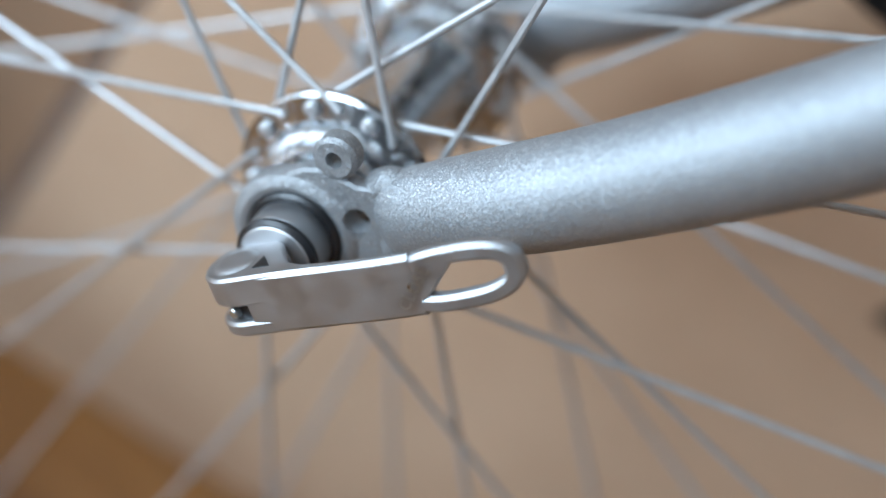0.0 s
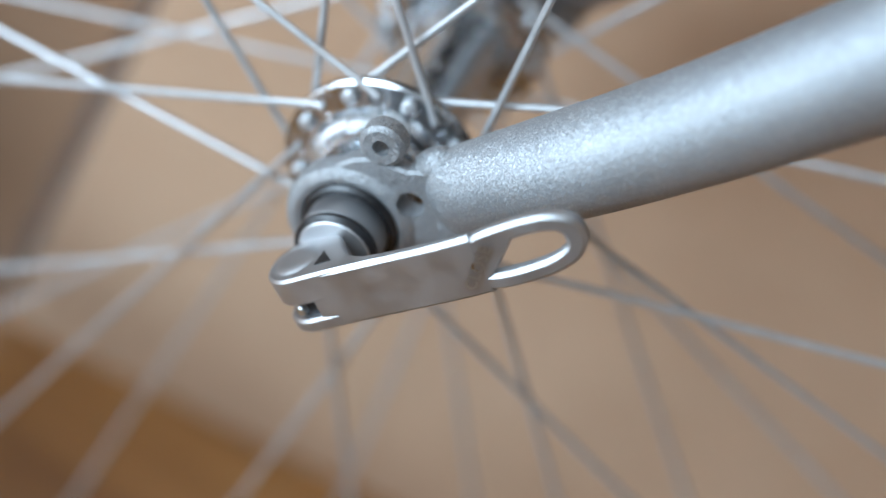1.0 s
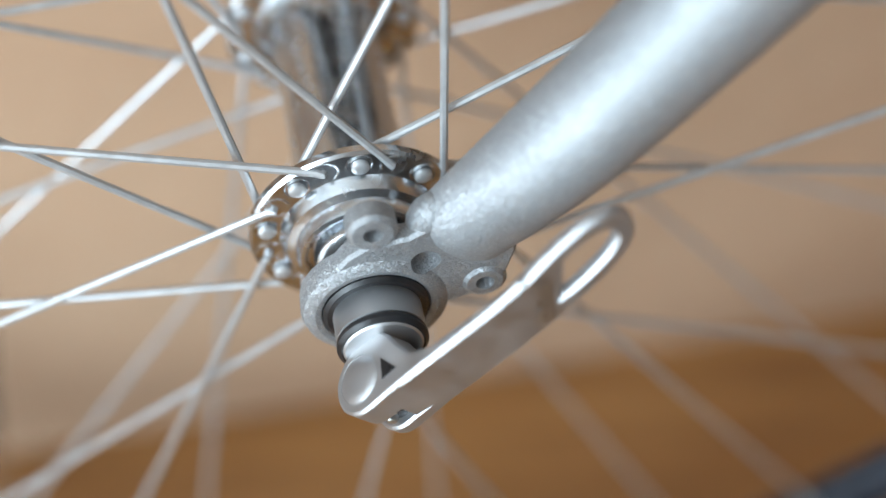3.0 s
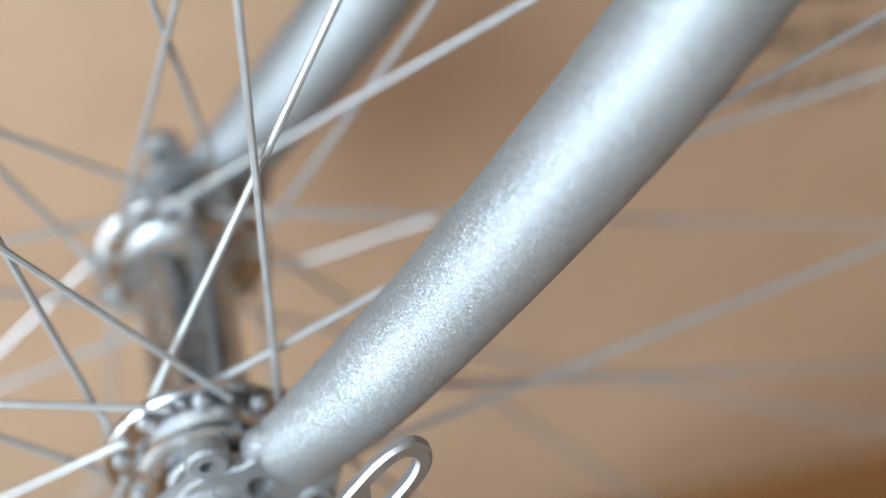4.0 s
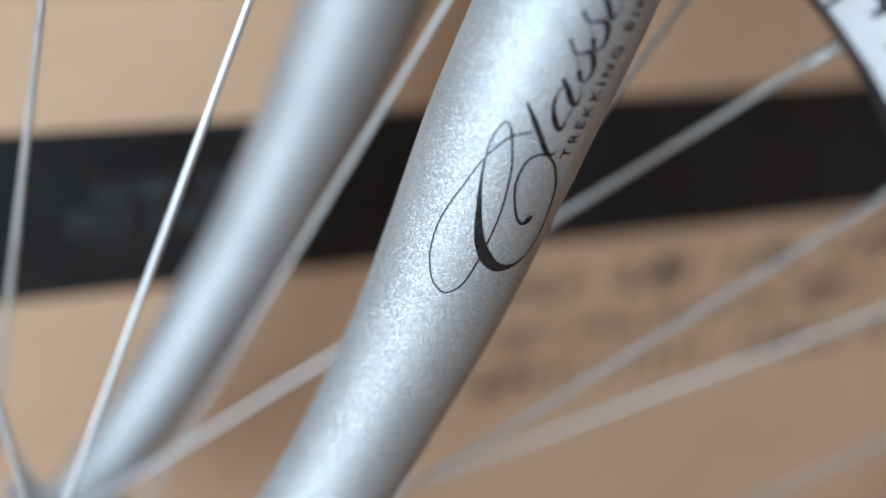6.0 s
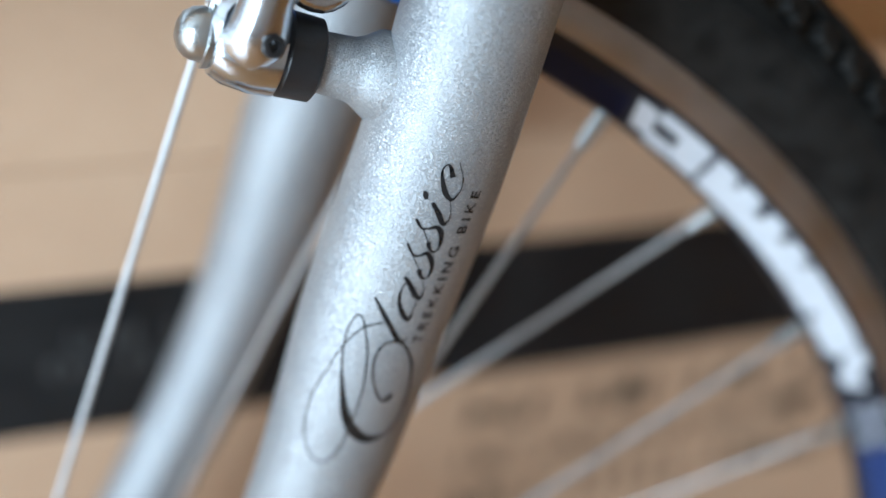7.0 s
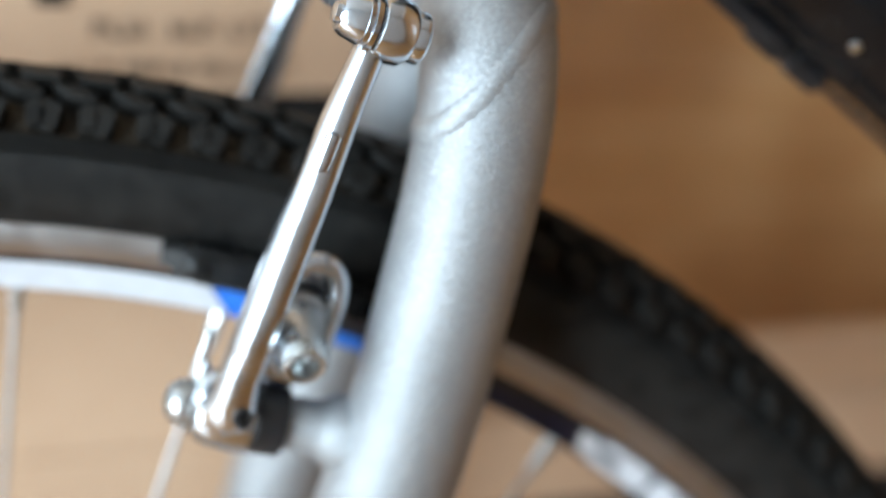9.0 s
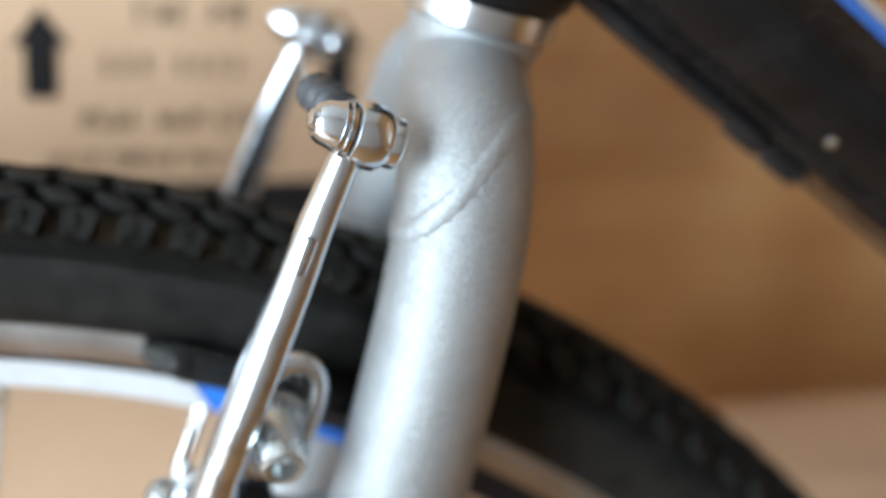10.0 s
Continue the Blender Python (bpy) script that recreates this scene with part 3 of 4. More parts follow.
# quick release
LU, LW = Vector((0.545, 0, 0.838)), Vector((-0.838, 0, 0.545))
OUT = Vector((0, -1, 0))
LO = Vector((0.0002, -0.0745, 0.3406))
quick = bmesh.new()
lathe(quick, (0, 0, AXLE_Z), (0, -1, 0), [(0.0565, 0.0), (0.0565, 0.0089), (0.0572, 0.0093), (0.0640, 0.0093), (0.0644, 0.0083), (0.0664, 0.0083), (0.0668, 0.0079), (0.0668, 0.0)], 48)
quick_release = part("quick_release", quick, SATIN, bicycle, "closed silver quick-release lever")
for y0, y1, r in ((0.0556, 0.0578, 0.0112), (0.0642, 0.0664, 0.0095)):
    bm = bmesh.new()
    lathe(bm, (0, 0, AXLE_Z), (0, -1, 0), [(y0, 0), (y0, r - 0.0004), (y0 + 0.0005, r), (y1 - 0.0007, r), (y1, r - 0.0008), (y1, 0)], 48)
    part("ring", bm, BLACK, quick_release, "black plastic ring")
bm = bmesh.new()
lathe(bm, (0, 0, AXLE_Z), (0, -1, 0), [(0.060, 0), (0.060, 0.0036), (0.0735, 0.0036), (0.0740, 0.0032), (0.0740, 0)], 24)
part("barrel", bm, ZINC, quick_release, "zinc barrel nut")


def lv(u, o, w):
    return LO + LU * (u * 1.07) + OUT * o + LW * w


def lever_out(u):
    """Outer face of the lever along its length: straight, then bowing in to the fork."""
    if u < 0.0:
        return min(0.0060, -0.0005 + math.sqrt(max(0.0, 0.0077 ** 2 - u * u)))
    return 0.0060 - 0.0007 * max(0, (u - 0.012) / 0.02) - 0.0040 * max(0, (u - 0.030) / 0.030) ** 1.6


bm = bmesh.new()
HW = 0.0070
rings = []
stations = [0.0030 + 0.0365 * k / 14 for k in range(15)]
for u in stations:
    o1 = lever_out(u)
    o0 = o1 - 0.0031 - 0.0006 * math.cos(u * 60)
    b = 0.0009
    prof = [(o1, HW - b), (o1 - b, HW), (o0 + b, HW), (o0, HW - b), (o0, -HW + b), (o0 + b, -HW), (o1 - b, -HW), (o1, -HW + b)]
    rings.append([bm.verts.new(lv(u, o, w)) for o, w in prof])
for p, q in zip(rings, rings[1:]):
    for k in range(8):
        bm.faces.new([p[k], p[(k + 1) % 8], q[(k + 1) % 8], q[k]])
bm.faces.new(rings[0]), bm.faces.new(rings[-1])
# the oval eye at the end of the lever
loop = []
for k in range(40):
    a = 2 * math.pi * k / 40
    c, s = math.cos(a), math.sin(a)
    u = 0.0468 + 0.0108 * math.copysign(abs(c) ** 0.75, c)
    w = (HW - 0.0017) * math.copysign(abs(s) ** 0.8, s)
    loop.append((u, w))
rings = []
for k, (u, w) in enumerate(loop):
    (ua, wa), (ub, wb) = loop[k - 1], loop[(k + 1) % 40]
    t = Vector((ub - ua, wb - wa)).normalized()
    nu, nw = t.y, -t.x
    hw, b = 0.00185, 0.0008
    ring = []
    for e, top in ((hw - b, 1), (hw, 1), (hw, 0), (hw - b, 0), (-hw + b, 0), (-hw, 0), (-hw, 1), (-hw + b, 1)):
        uu = u + nu * e
        o1 = lever_out(uu) - 0.0007 * max(0.0, min(1.0, (0.0393 - uu) / 0.001))
        edge = abs(e) > hw - b / 2
        o = (o1 - (b if edge else 0)) if top else (o1 - 0.0034 + (b if edge else 0))
        ring.append(bm.verts.new(lv(uu, o, w + nw * e)))
    rings.append(ring)
for k in range(40):
    p, q = rings[k], rings[(k + 1) % 40]
    for i in range(8):
        bm.faces.new([p[i], p[(i + 1) % 8], q[(i + 1) % 8], q[i]])
# slanted web that closes the eye towards the grip
rings = []
for k in range(9):
    f = k / 8
    u = 0.0392 + 0.0088 * f
    w0, w1, o1 = -HW + 0.0028 + (2 * HW - 0.0050) * f ** 1.15, HW - 0.0012, lever_out(u) - 0.0001
    rings.append([bm.verts.new(lv(u, o, w)) for o, w in ((o1, w1), (o1 - 0.0030, w1), (o1 - 0.0030, w0), (o1 - 0.0005, w0), (o1, w0 + 0.0005))])
for p, q in zip(rings, rings[1:]):
    for k in range(5):
        bm.faces.new([p[k], p[(k + 1) % 5], q[(k + 1) % 5], q[k]])
bm.faces.new(rings[0]), bm.faces.new(rings[-1])
# two cheeks of the clevis
for s in (-1, 1):
    cheek = [(u, o) for u, o in arc(0, -0.0008, 0.0074, 88, 215, 16)] + [(-0.0040, -0.0072), (-0.0008, -0.0090), (0.0030, -0.0096), (0.0064, -0.0088), (0.0088, -0.0064), (0.0108, -0.0028), (0.0135, 0.0010), (0.0180, 0.0026), (0.0225, 0.0030), (0.0225, 0.0052), (0.0100, 0.0058)]
    w0, w1 = (0.0002, HW + 0.0001) if s > 0 else (-HW - 0.0001, -0.0037)
    plate(bm, cheek, LO, LU, OUT, LW, w0, w1, 0.0006)
lever = part("lever", bm, SATIN, quick_release, "satin silver lever with an oval eye", 30)
bm = bmesh.new()
lathe(bm, lv(-0.0005, -0.0010, HW - 0.0003), LW, [(0, 0), (0, 0.0054), (0.00045, 0.0054), (0.0005, 0.0052), (0.0003, 0.0051), (0.0005, 0.0049), (0.0009, 0.0030), (0.0010, 0)], 36)
part("pin", bm, SATIN, quick_release, "flush steel pin head")
bm = bmesh.new()
plate(bm, [(0.0062, -0.0021), (0.0096, 0.0022), (0.0056, 0.0026)], lv(0, 0, HW + 0.0001), LU, OUT, LW, -0.0005, 0.00018)
part("mark", bm, INK, quick_release, "black triangle mark")
bm = bmesh.new()
vs, fs = glyphs("CLOSE", 0.0042, 0.0, 1.1, 0.00012)
mesh_v = [bm.verts.new(lv(0.0366 + x * 0.50 - y * 0.60, lever_out(0.0366 + x * 0.50 - y * 0.60) + 0.0007, -0.0048 + x * 0.62 + y * 0.50)) for x, y in vs]
for f in fs:
    bm.faces.new([mesh_v[i] for i in f])
bmesh.ops.recalc_face_normals(bm, faces=bm.faces)
part("lettering", bm, ZINC, quick_release, "raised letters")
# dark cross barrel and the zinc end of the skewer in the slot
bm = bmesh.new()
lathe(bm, lv(0.0004, -0.0010, -0.0038), LW, [(0, 0), (0, 0.0056), (0.0041, 0.0056), (0.0041, 0)], 28)
part("cross_barrel", bm, BLACK, quick_release, "dark cross barrel in the slot")
bm = bmesh.new()
lathe(bm, lv(0.0004, -0.0010, -0.0018), (LU * -0.35 + OUT).normalized(), [(0.0050, 0), (0.0050, 0.0013), (0.0066, 0.0013), (0.0069, 0.0010), (0.0069, 0)], 16)
part("skewer_end", bm, ZINC, quick_release, "threaded skewer end")
# opposite side: the nut of the skewer
bm = bmesh.new()
lathe(bm, (0, 0, AXLE_Z), (0, 1, 0), [(0.0565, 0), (0.0565, 0.0092), (0.0580, 0.0098), (0.0640, 0.0098), (0.0700, 0.0070), (0.0712, 0.0045), (0.0712, 0)], 28)
part("skewer_nut", bm, SATIN, quick_release)

# fork
CURVE = [(0.0148, 0.3660), (0.0258, 0.385), (0.0406, 0.410), (0.0563, 0.440), (0.0706, 0.470), (0.0814, 0.500), (0.0900, 0.530), (0.0966, 0.560), (0.1045, 0.590), (0.1118, 0.620), (0.1176, 0.650), (0.1228, 0.680), (0.1249, 0.700)]


def catmull(pts, n):
    out = []
    ps = [Vector(p) for p in pts]
    ps = [ps[0] * 2 - ps[1]] + ps + [ps[-1] * 2 - ps[-2]]
    for i in range(1, len(ps) - 2):
        for k in range(n):
            t = k / n
            a, b, c, d = ps[i - 1 : i + 3]
            out.append(0.5 * ((2 * b) + (c - a) * t + (2 * a - 5 * b + 4 * c - d) * t * t + (3 * b - a - 3 * c + d) * t ** 3))
    return out + [ps[-2]]


def leg_y(z):
    return -0.0545 + (z - 0.36) * 0.05 if z < 0.64 else -0.0405 + (z - 0.64) * 0.095


def leg_r(z):
    table = [(0.362, 0.0107), (0.385, 0.0114), (0.410, 0.0120), (0.440, 0.0129), (0.470, 0.0136), (0.500, 0.0143), (0.530, 0.0158), (0.560, 0.0169), (0.590, 0.0169), (0.620, 0.0162), (0.650, 0.0161), (0.680, 0.0159), (0.700, 0.0158), (0.715, 0.0158), (1.0, 0.0158)]
    for (a, ra), (b, rb) in zip(table, table[1:]):
        if z <= b:
            return ra + (rb - ra) * max(0, z - a) / (b - a)


LEG = catmull([(x, leg_y(z), z) for x, z in CURVE] + [(0.1256, -0.0290, 0.7130), (0.1264, -0.0180, 0.7210), (0.1275, -0.0060, 0.7240)], 5)
SMOOTH = [p.copy() for p in LEG]
for _ in range(6):
    SMOOTH = [SMOOTH[0]] + [(a + 2 * b + c) / 4 for a, b, c in zip(SMOOTH, SMOOTH[1:], SMOOTH[2:])] + [SMOOTH[-1]]
LEG = SMOOTH

# the brake is drawn upright round its pivot and then seated on the blade
BRAKE_SEAT = pose(0.0535, -0.0403, 0.6303, -8.2, -2.9, 3.6) @ Matrix.Scale(1.10, 4) @ Matrix.Translation((-0.0650, 0.0420, -0.6069))


def seat_brake(bm, s):
    """Moves a part of the brake to its place; s = -1 mirrors it to the far blade."""
    bm.transform(BRAKE_SEAT)
    if s < 0:
        bmesh.ops.scale(bm, vec=(1, -1, 1), verts=bm.verts)
        bmesh.ops.translate(bm, vec=(-0.0050, 0.0080, 0.0), verts=bm.verts)
        bmesh.ops.reverse_faces(bm, faces=bm.faces)
    return bm


def ease(a, b, x):
    f = min(1.0, max(0.0, (x - a) / (b - a)))
    return f * f * (3 - 2 * f)


def blade_place(p, s):
    """Point p of the near blade, or its counterpart on the far blade, which stands a little wider and further forward."""
    if s > 0:
        return p.copy()
    g = ease(0.36, 0.50, p.z) * (1 - ease(0.62, 0.73, p.z))
    return Vector((p.x - 0.0055 * g, -p.y + 0.0080 * g, p.z))


STEER = Vector((0.2025, 0, 0.979)).normalized()
S0 = Vector((0.1305, 0, 0.7353))
bm = bmesh.new()
lathe(bm, S0, STEER, [(-0.024, 0), (-0.024, 0.0125), (-0.014, 0.0152), (-0.002, 0.0160), (0.0018, 0.0172), (0.0028, 0.0172), (0.0028, 0)], 40)
fork = part("fork", bm, PAINT, bicycle, "silver metallic painted rigid fork")
for s in (1, -1):
    bm = bmesh.new()
    pts = [blade_place(p, s) for p in LEG]
    rs = [leg_r(p.z) for p in pts]
    t0 = (pts[1] - pts[0]).normalized()
    head = [pts[0] - t0 * d for d in (0.0043, 0.0040, 0.0032, 0.0018)]
    pts, rs = head + pts, [rs[0] * f for f in (0.40, 0.60, 0.80, 0.94)] + rs
    deep = list(rs)
    for k, f in enumerate((0.55, 0.60, 0.64, 0.67, 0.71, 0.76, 0.81, 0.86, 0.91, 0.95, 0.98)):
        deep[k] = rs[k] * f
        pts[k] = pts[k] + Vector((0, s * 0.0075 * (1 - f), 0))
    sweep(bm, pts, deep, 40, 0, True, (0, 1, 0), rs)
    part("fork_blade", bm, PAINT, fork)
    # dropout forging with three eyelets
    y0, y1 = -0.0512, -0.0566
    bm = bmesh.new()
    lathe(bm, (0, 0, AXLE_Z), (0, -1, 0), [(0.0506, 0), (0.0506, 0.0142), (0.0514, 0.0154), (0.0548, 0.0156), (0.0562, 0.0151), (0.0571, 0.0140), (0.0574, 0.0128), (0.0570, 0.0116), (0.0562, 0.0110), (0.0562, 0)], 56)
    web = [(-0.0135, 0.3480), (-0.0112, 0.3550), (-0.0085, 0.3605), (-0.0050, 0.3640), (-0.0012, 0.3652), (0.0026, 0.3664), (0.0068, 0.3700), (0.0110, 0.3745), (0.0170, 0.3760), (0.0240, 0.3715), (0.0262, 0.3630), (0.0258, 0.3560), (0.0240, 0.3492), (0.0195, 0.3482), (0.0155, 0.3462), (0.0120, 0.3380), (0.0, 0.3350)]
    plate(bm, web, (0, 0, 0), (1, 0, 0), (0, 0, 1), (0, -1, 0), 0.0512, 0.0562, 0.0007)
    for ex, ez, er in ((-0.0047, 0.3684, 0.0051), (0.0216, 0.3533, 0.0048)):
        lathe(bm, (ex, 0, ez), (0, -1, 0), [(0.0512, 0), (0.0512, er - 0.0012), (0.0522, er), (0.0560, er), (0.0569, er - 0.0010), (0.0569, 0)], 28)
    # weld blob between the upper eyelet and the blade
    lathe(bm, (0.0074, -0.0522, 0.3694), (0.5, 0, 0.87), [(-0.0058 * math.cos(math.pi * k / 10), 0.0042 * math.sin(math.pi * k / 10)) for k in range(11)], 20)
    bmesh.ops.recalc_face_normals(bm, faces=bm.faces)
    if s < 0:
        bmesh.ops.scale(bm, vec=(1, -1, 1), verts=bm.verts)
    drop = part("dropout", bm, CAST, fork, "forged dropout with eyelets")
    cut(drop, [cylinder_cutter((x, -0.0536 * s, z), (0, 1, 0), r, 0.02) for x, z, r in ((-0.0047, 0.3684, 0.0019), (0.0077, 0.3597, 0.0031), (0.0216, 0.3533, 0.0020))])
    bm = bmesh.new()
    bm.from_mesh(drop.data)
    for f in bm.faces:
        f.smooth = True
    for e in bm.edges:
        e.smooth = not (len(e.link_faces) == 2 and e.calc_face_angle(0) > radians(30))
    bm.to_mesh(drop.data)
    bm.free()
    # brake boss
    bm = bmesh.new()
    bo = Vector((0.1130, -0.0420, 0.5922))
    BD = Vector((-0.956, 0, 0.292)).normalized()
    lathe(bm, bo, BD, [(0.004, 0), (0.004, 0.0095), (0.0125, 0.0086), (0.0148, 0.0070), (0.0170, 0.0061), (0.0235, 0.0058), (0.0235, 0)], 32)
    seat_brake(bm, s)
    part("brake_boss", bm, PAINT, fork)
    # weld between blade and crown
    bm = bmesh.new()
    ring = []
    for k in range(41):
        a = 2 * math.pi * k / 40
        zz = 0.7075 + 0.0125 * math.cos(a)
        p, q = next((p, q) for p, q in zip(LEG, LEG[1:]) if p.z <= zz <= q.z)
        c, t = p.lerp(q, (zz - p.z) / (q.z - p.z)), (q - p).normalized()
        n0 = (Vector((1, 0, 0)) - t * t.x).normalized()
        ring.append(c + (n0 * math.cos(a) + t.cross(n0) * math.sin(a)) * (leg_r(zz) - 0.0042))
    for _ in range(4):
        ring = [(p + 2 * q + r) / 4 for p, q, r in zip(ring[-2:-1] + ring, ring, ring[1:] + ring[1:2])]
    ring = [blade_place(p, s) for p in ring]
    sweep(bm, ring, [0.0052] * 41, 24, 0, False, (0.2, 0.3, 0.9))
    part("weld", bm, PAINT, fork, "painted weld bead at the crown")

# ---- rim brake: two arms on the bosses ----
BP = Vector((0.1130, -0.0420, 0.5922))


def along(profile):
    """Stations along the boss, closed up towards the blade."""
    return [(0.0165 + (d - 0.0145) * 0.87, r * 0.90) for d, r in profile]


ARM = [(0.0775, -0.0440, 0.5985), (0.0789, -0.0475, 0.6061), (0.0815, -0.0505, 0.6154), (0.0860, -0.0530, 0.6279), (0.0916, -0.0550, 0.6428), (0.0964, -0.0570, 0.6551), (0.1018, -0.0585, 0.6690), (0.1082, -0.0595, 0.6836)]


def brake_arm(s):
    """One brake arm. s = 1 on the near blade, -1 mirrored on the far one."""
    pts = catmull(ARM, 5)
    n = len(pts) - 1
    wid = [0.0041 + 0.0011 * math.sin(math.pi * k / n) - 0.0009 * (k / n) for k in range(n + 1)]
    thk = [0.0042 - 0.0010 * (k / n) for k in range(n + 1)]
    bm = bmesh.new()
    sweep(bm, pts, thk, 32, 0, True, (-0.5, -0.86, 0), wid, 2.0)
    mid = pts[int(n * 0.80)]
    up = (pts[int(n * 0.90)] - pts[int(n * 0.70)]).normalized()
    sweep(bm, [mid + Vector((-0.0006, -0.0031, 0)) + up * d for d in (-0.0042, -0.0036, 0.0, 0.0036, 0.0042)], [0.0004, 0.0012, 0.0013, 0.0012, 0.0004], 12, 0, True, (0, 1, 0), [0.0006, 0.0017, 0.0017, 0.0017, 0.0006])
    # pivot body round the boss
    lathe(bm, BP, BD, along([(0.0305, 0), (0.0305, 0.0086), (0.0312, 0.0094), (0.0360, 0.0097), (0.0420, 0.0090), (0.0450, 0.0076), (0.0458, 0.0060), (0.0458, 0)]), 36)
    # fillet from body to arm
    sweep(bm, catmull([BP + BD * 0.0375 + Vector((0, -0.002, 0.002)), ARM[1], ARM[2], Vector(ARM[3])], 4), [0.0072, 0.0069, 0.0065, 0.0060, 0.0056, 0.0052, 0.0048, 0.0045, 0.0042, 0.0039, 0.0036, 0.0032, 0.0026], 20, 0, True, (0, 1, 0), [0.0084, 0.0080, 0.0074, 0.0068, 0.0063, 0.0058, 0.0053, 0.0049, 0.0046, 0.0043, 0.0040, 0.0036, 0.0028])
    # clamp eye at the top
    top = Vector(ARM[-1])
    ax = Vector((-0.93, -0.10, 0.33)).normalized()
    lathe(bm, top + Vector((0.0015, 0, 0.0035)), ax, [(-0.0062, 0), (-0.0066, 0.0044), (-0.0062, 0.0056), (-0.0048, 0.0066), (-0.0018, 0.0068), (0.0006, 0.0062), (0.0012, 0.0054), (0.0012, 0)], 32)
    arm = part("brake_arm", seat_brake(bm, s), CHROME, bicycle, "polished aluminium brake arm")

    def sub(name, bm, mat, label="", seated=True):
        if seated:
            seat_brake(bm, s)
        elif s < 0:
            bmesh.ops.scale(bm, vec=(1, -1, 1), verts=bm.verts)
            bmesh.ops.reverse_faces(bm, faces=bm.faces)
        return part(name, bm, mat, arm, label)

    bm = bmesh.new()
    lathe(bm, BP, BD, along([(0.0225, 0), (0.0225, 0.0078), (0.0232, 0.0088), (0.0300, 0.0091), (0.0306, 0.0086), (0.0306, 0)]), 36)
    sub("collar", bm, BLACK, "black plastic collar")
    bm = bmesh.new()
    lathe(bm, BP, BD, along([(0.0456, 0), (0.0456, 0.0066), (0.0468, 0.0068), (0.0470, 0.0056), (0.0486, 0.0056), (0.0505, 0.0051), (0.0522, 0.0038), (0.0530, 0.0020), (0.0532, 0)]), 28)
    sub("pivot_bolt", bm, ZINC, "domed pivot bolt")
    # small adjusting screw
    bm = bmesh.new()
    so = Vector((0.0808, -0.0522, 0.6052))
    sd = Vector((0.10, -0.93, 0.25)).normalized()
    lathe(bm, so, sd, [(0, 0), (0, 0.0021), (0.0020, 0.0021), (0.0022, 0.0019), (0.0022, 0.0011), (0.0008, 0.0010), (0.0008, 0)], 20)
    sub("adjusting_screw", bm, BLACK)
    # slotted loop that holds the pad post
    bm = bmesh.new()
    lo = Vector((0.0948, -0.0440, 0.6235))
    la, lb = Vector((0.36, -0.10, 0.93)).normalized(), Vector((0.93, 0.05, -0.36)).normalized()
    loop = []
    for k in range(33):
        a = 2 * math.pi * k / 32
        c, w = math.cos(a), math.sin(a)
        loop.append(lo + la * (0.0135 * math.copysign(abs(c) ** 0.8, c)) + lb * (0.0062 * math.copysign(abs(w) ** 0.8, w)))
    sweep(bm, loop, [0.0030] * 33, 14, 0, False, (0, 1, 0), [0.0023] * 33, 2.6)
    sub("slot", bm, CHROME, "slotted eye for the pad post")
    # pad bolt: a tapered barrel with a star socket, pointing out and down, on a dished washer
    tip, way = Vector((0.0853, -0.0545, 0.6460)), Vector((0.06, -0.955, -0.29)).normalized()
    bm = bmesh.new()
    lathe(bm, tip, way, [(-0.0330, 0), (-0.0330, 0.0038), (-0.0190, 0.0038), (-0.0188, 0.0068), (-0.0172, 0.0070), (-0.0166, 0.0067), (-0.0164, 0.0062), (-0.0060, 0.0058), (-0.0012, 0.0054), (-0.0003, 0.0050), (0.0, 0.0044), (-0.0003, 0.0034)], 36)
    star = []
    for d, k in ((-0.0002, 1.0), (-0.0040, 0.92)):
        star.append([(d, k * (0.0034 if i % 2 else 0.0027)) for i in range(12)])
    _, u, v = basis(way)
    rows = [[bm.verts.new(tip + way * d + (u * math.cos(i * math.pi / 6) + v * math.sin(i * math.pi / 6)) * r) for i, (d, r) in enumerate(row)] for row in star]
    for i in range(12):
        bm.faces.new([rows[0][i], rows[0][(i + 1) % 12], rows[1][(i + 1) % 12], rows[1][i]])
    bm.faces.new(rows[1])
    sub("pad_post", bm, ZINC, "zinc pad bolt with a star socket", False)
    bm = bmesh.new()
    lathe(bm, tip, way, [(-0.0290, 0), (-0.0290, 0.0078), (-0.0262, 0.0092), (-0.0246, 0.0092), (-0.0212, 0.0072), (-0.0205, 0)], 28)
    sub("washer", bm, CHROME, "dished washer", False)
    # return spring: a flat steel strip with a wire tip beside the arm
    bm = bmesh.new()
    foot = BP + BD * 0.0425
    sweep(bm, [foot + Vector((0.0, 0.0015, 0.006)), foot + Vector((0.0008, 0.0028, 0.0088)), foot + Vector((0.0020, 0.0032, 0.0120)), foot + Vector((0.0030, 0.0032, 0.0150)), foot + Vector((0.0034, 0.0032, 0.0162))], [0.0010, 0.0010, 0.0010, 0.0011, 0.0006], 12, 0, True, (0, 1, 0), [0.0016, 0.0013, 0.0010, 0.0011, 0.0006])
    sweep(bm, [BP + BD * d + Vector((0, 0.0005, 0.0068)) for d in (0.0432, 0.0415, 0.0400)], [0.0010, 0.0016, 0.0010], 12, 0, True, (0, 1, 0), [0.0030, 0.0042, 0.0030])
    sub("spring", bm, ZINC, "steel return spring")
    # brake shoe bent to the rim
    bm = bmesh.new()
    rings = []
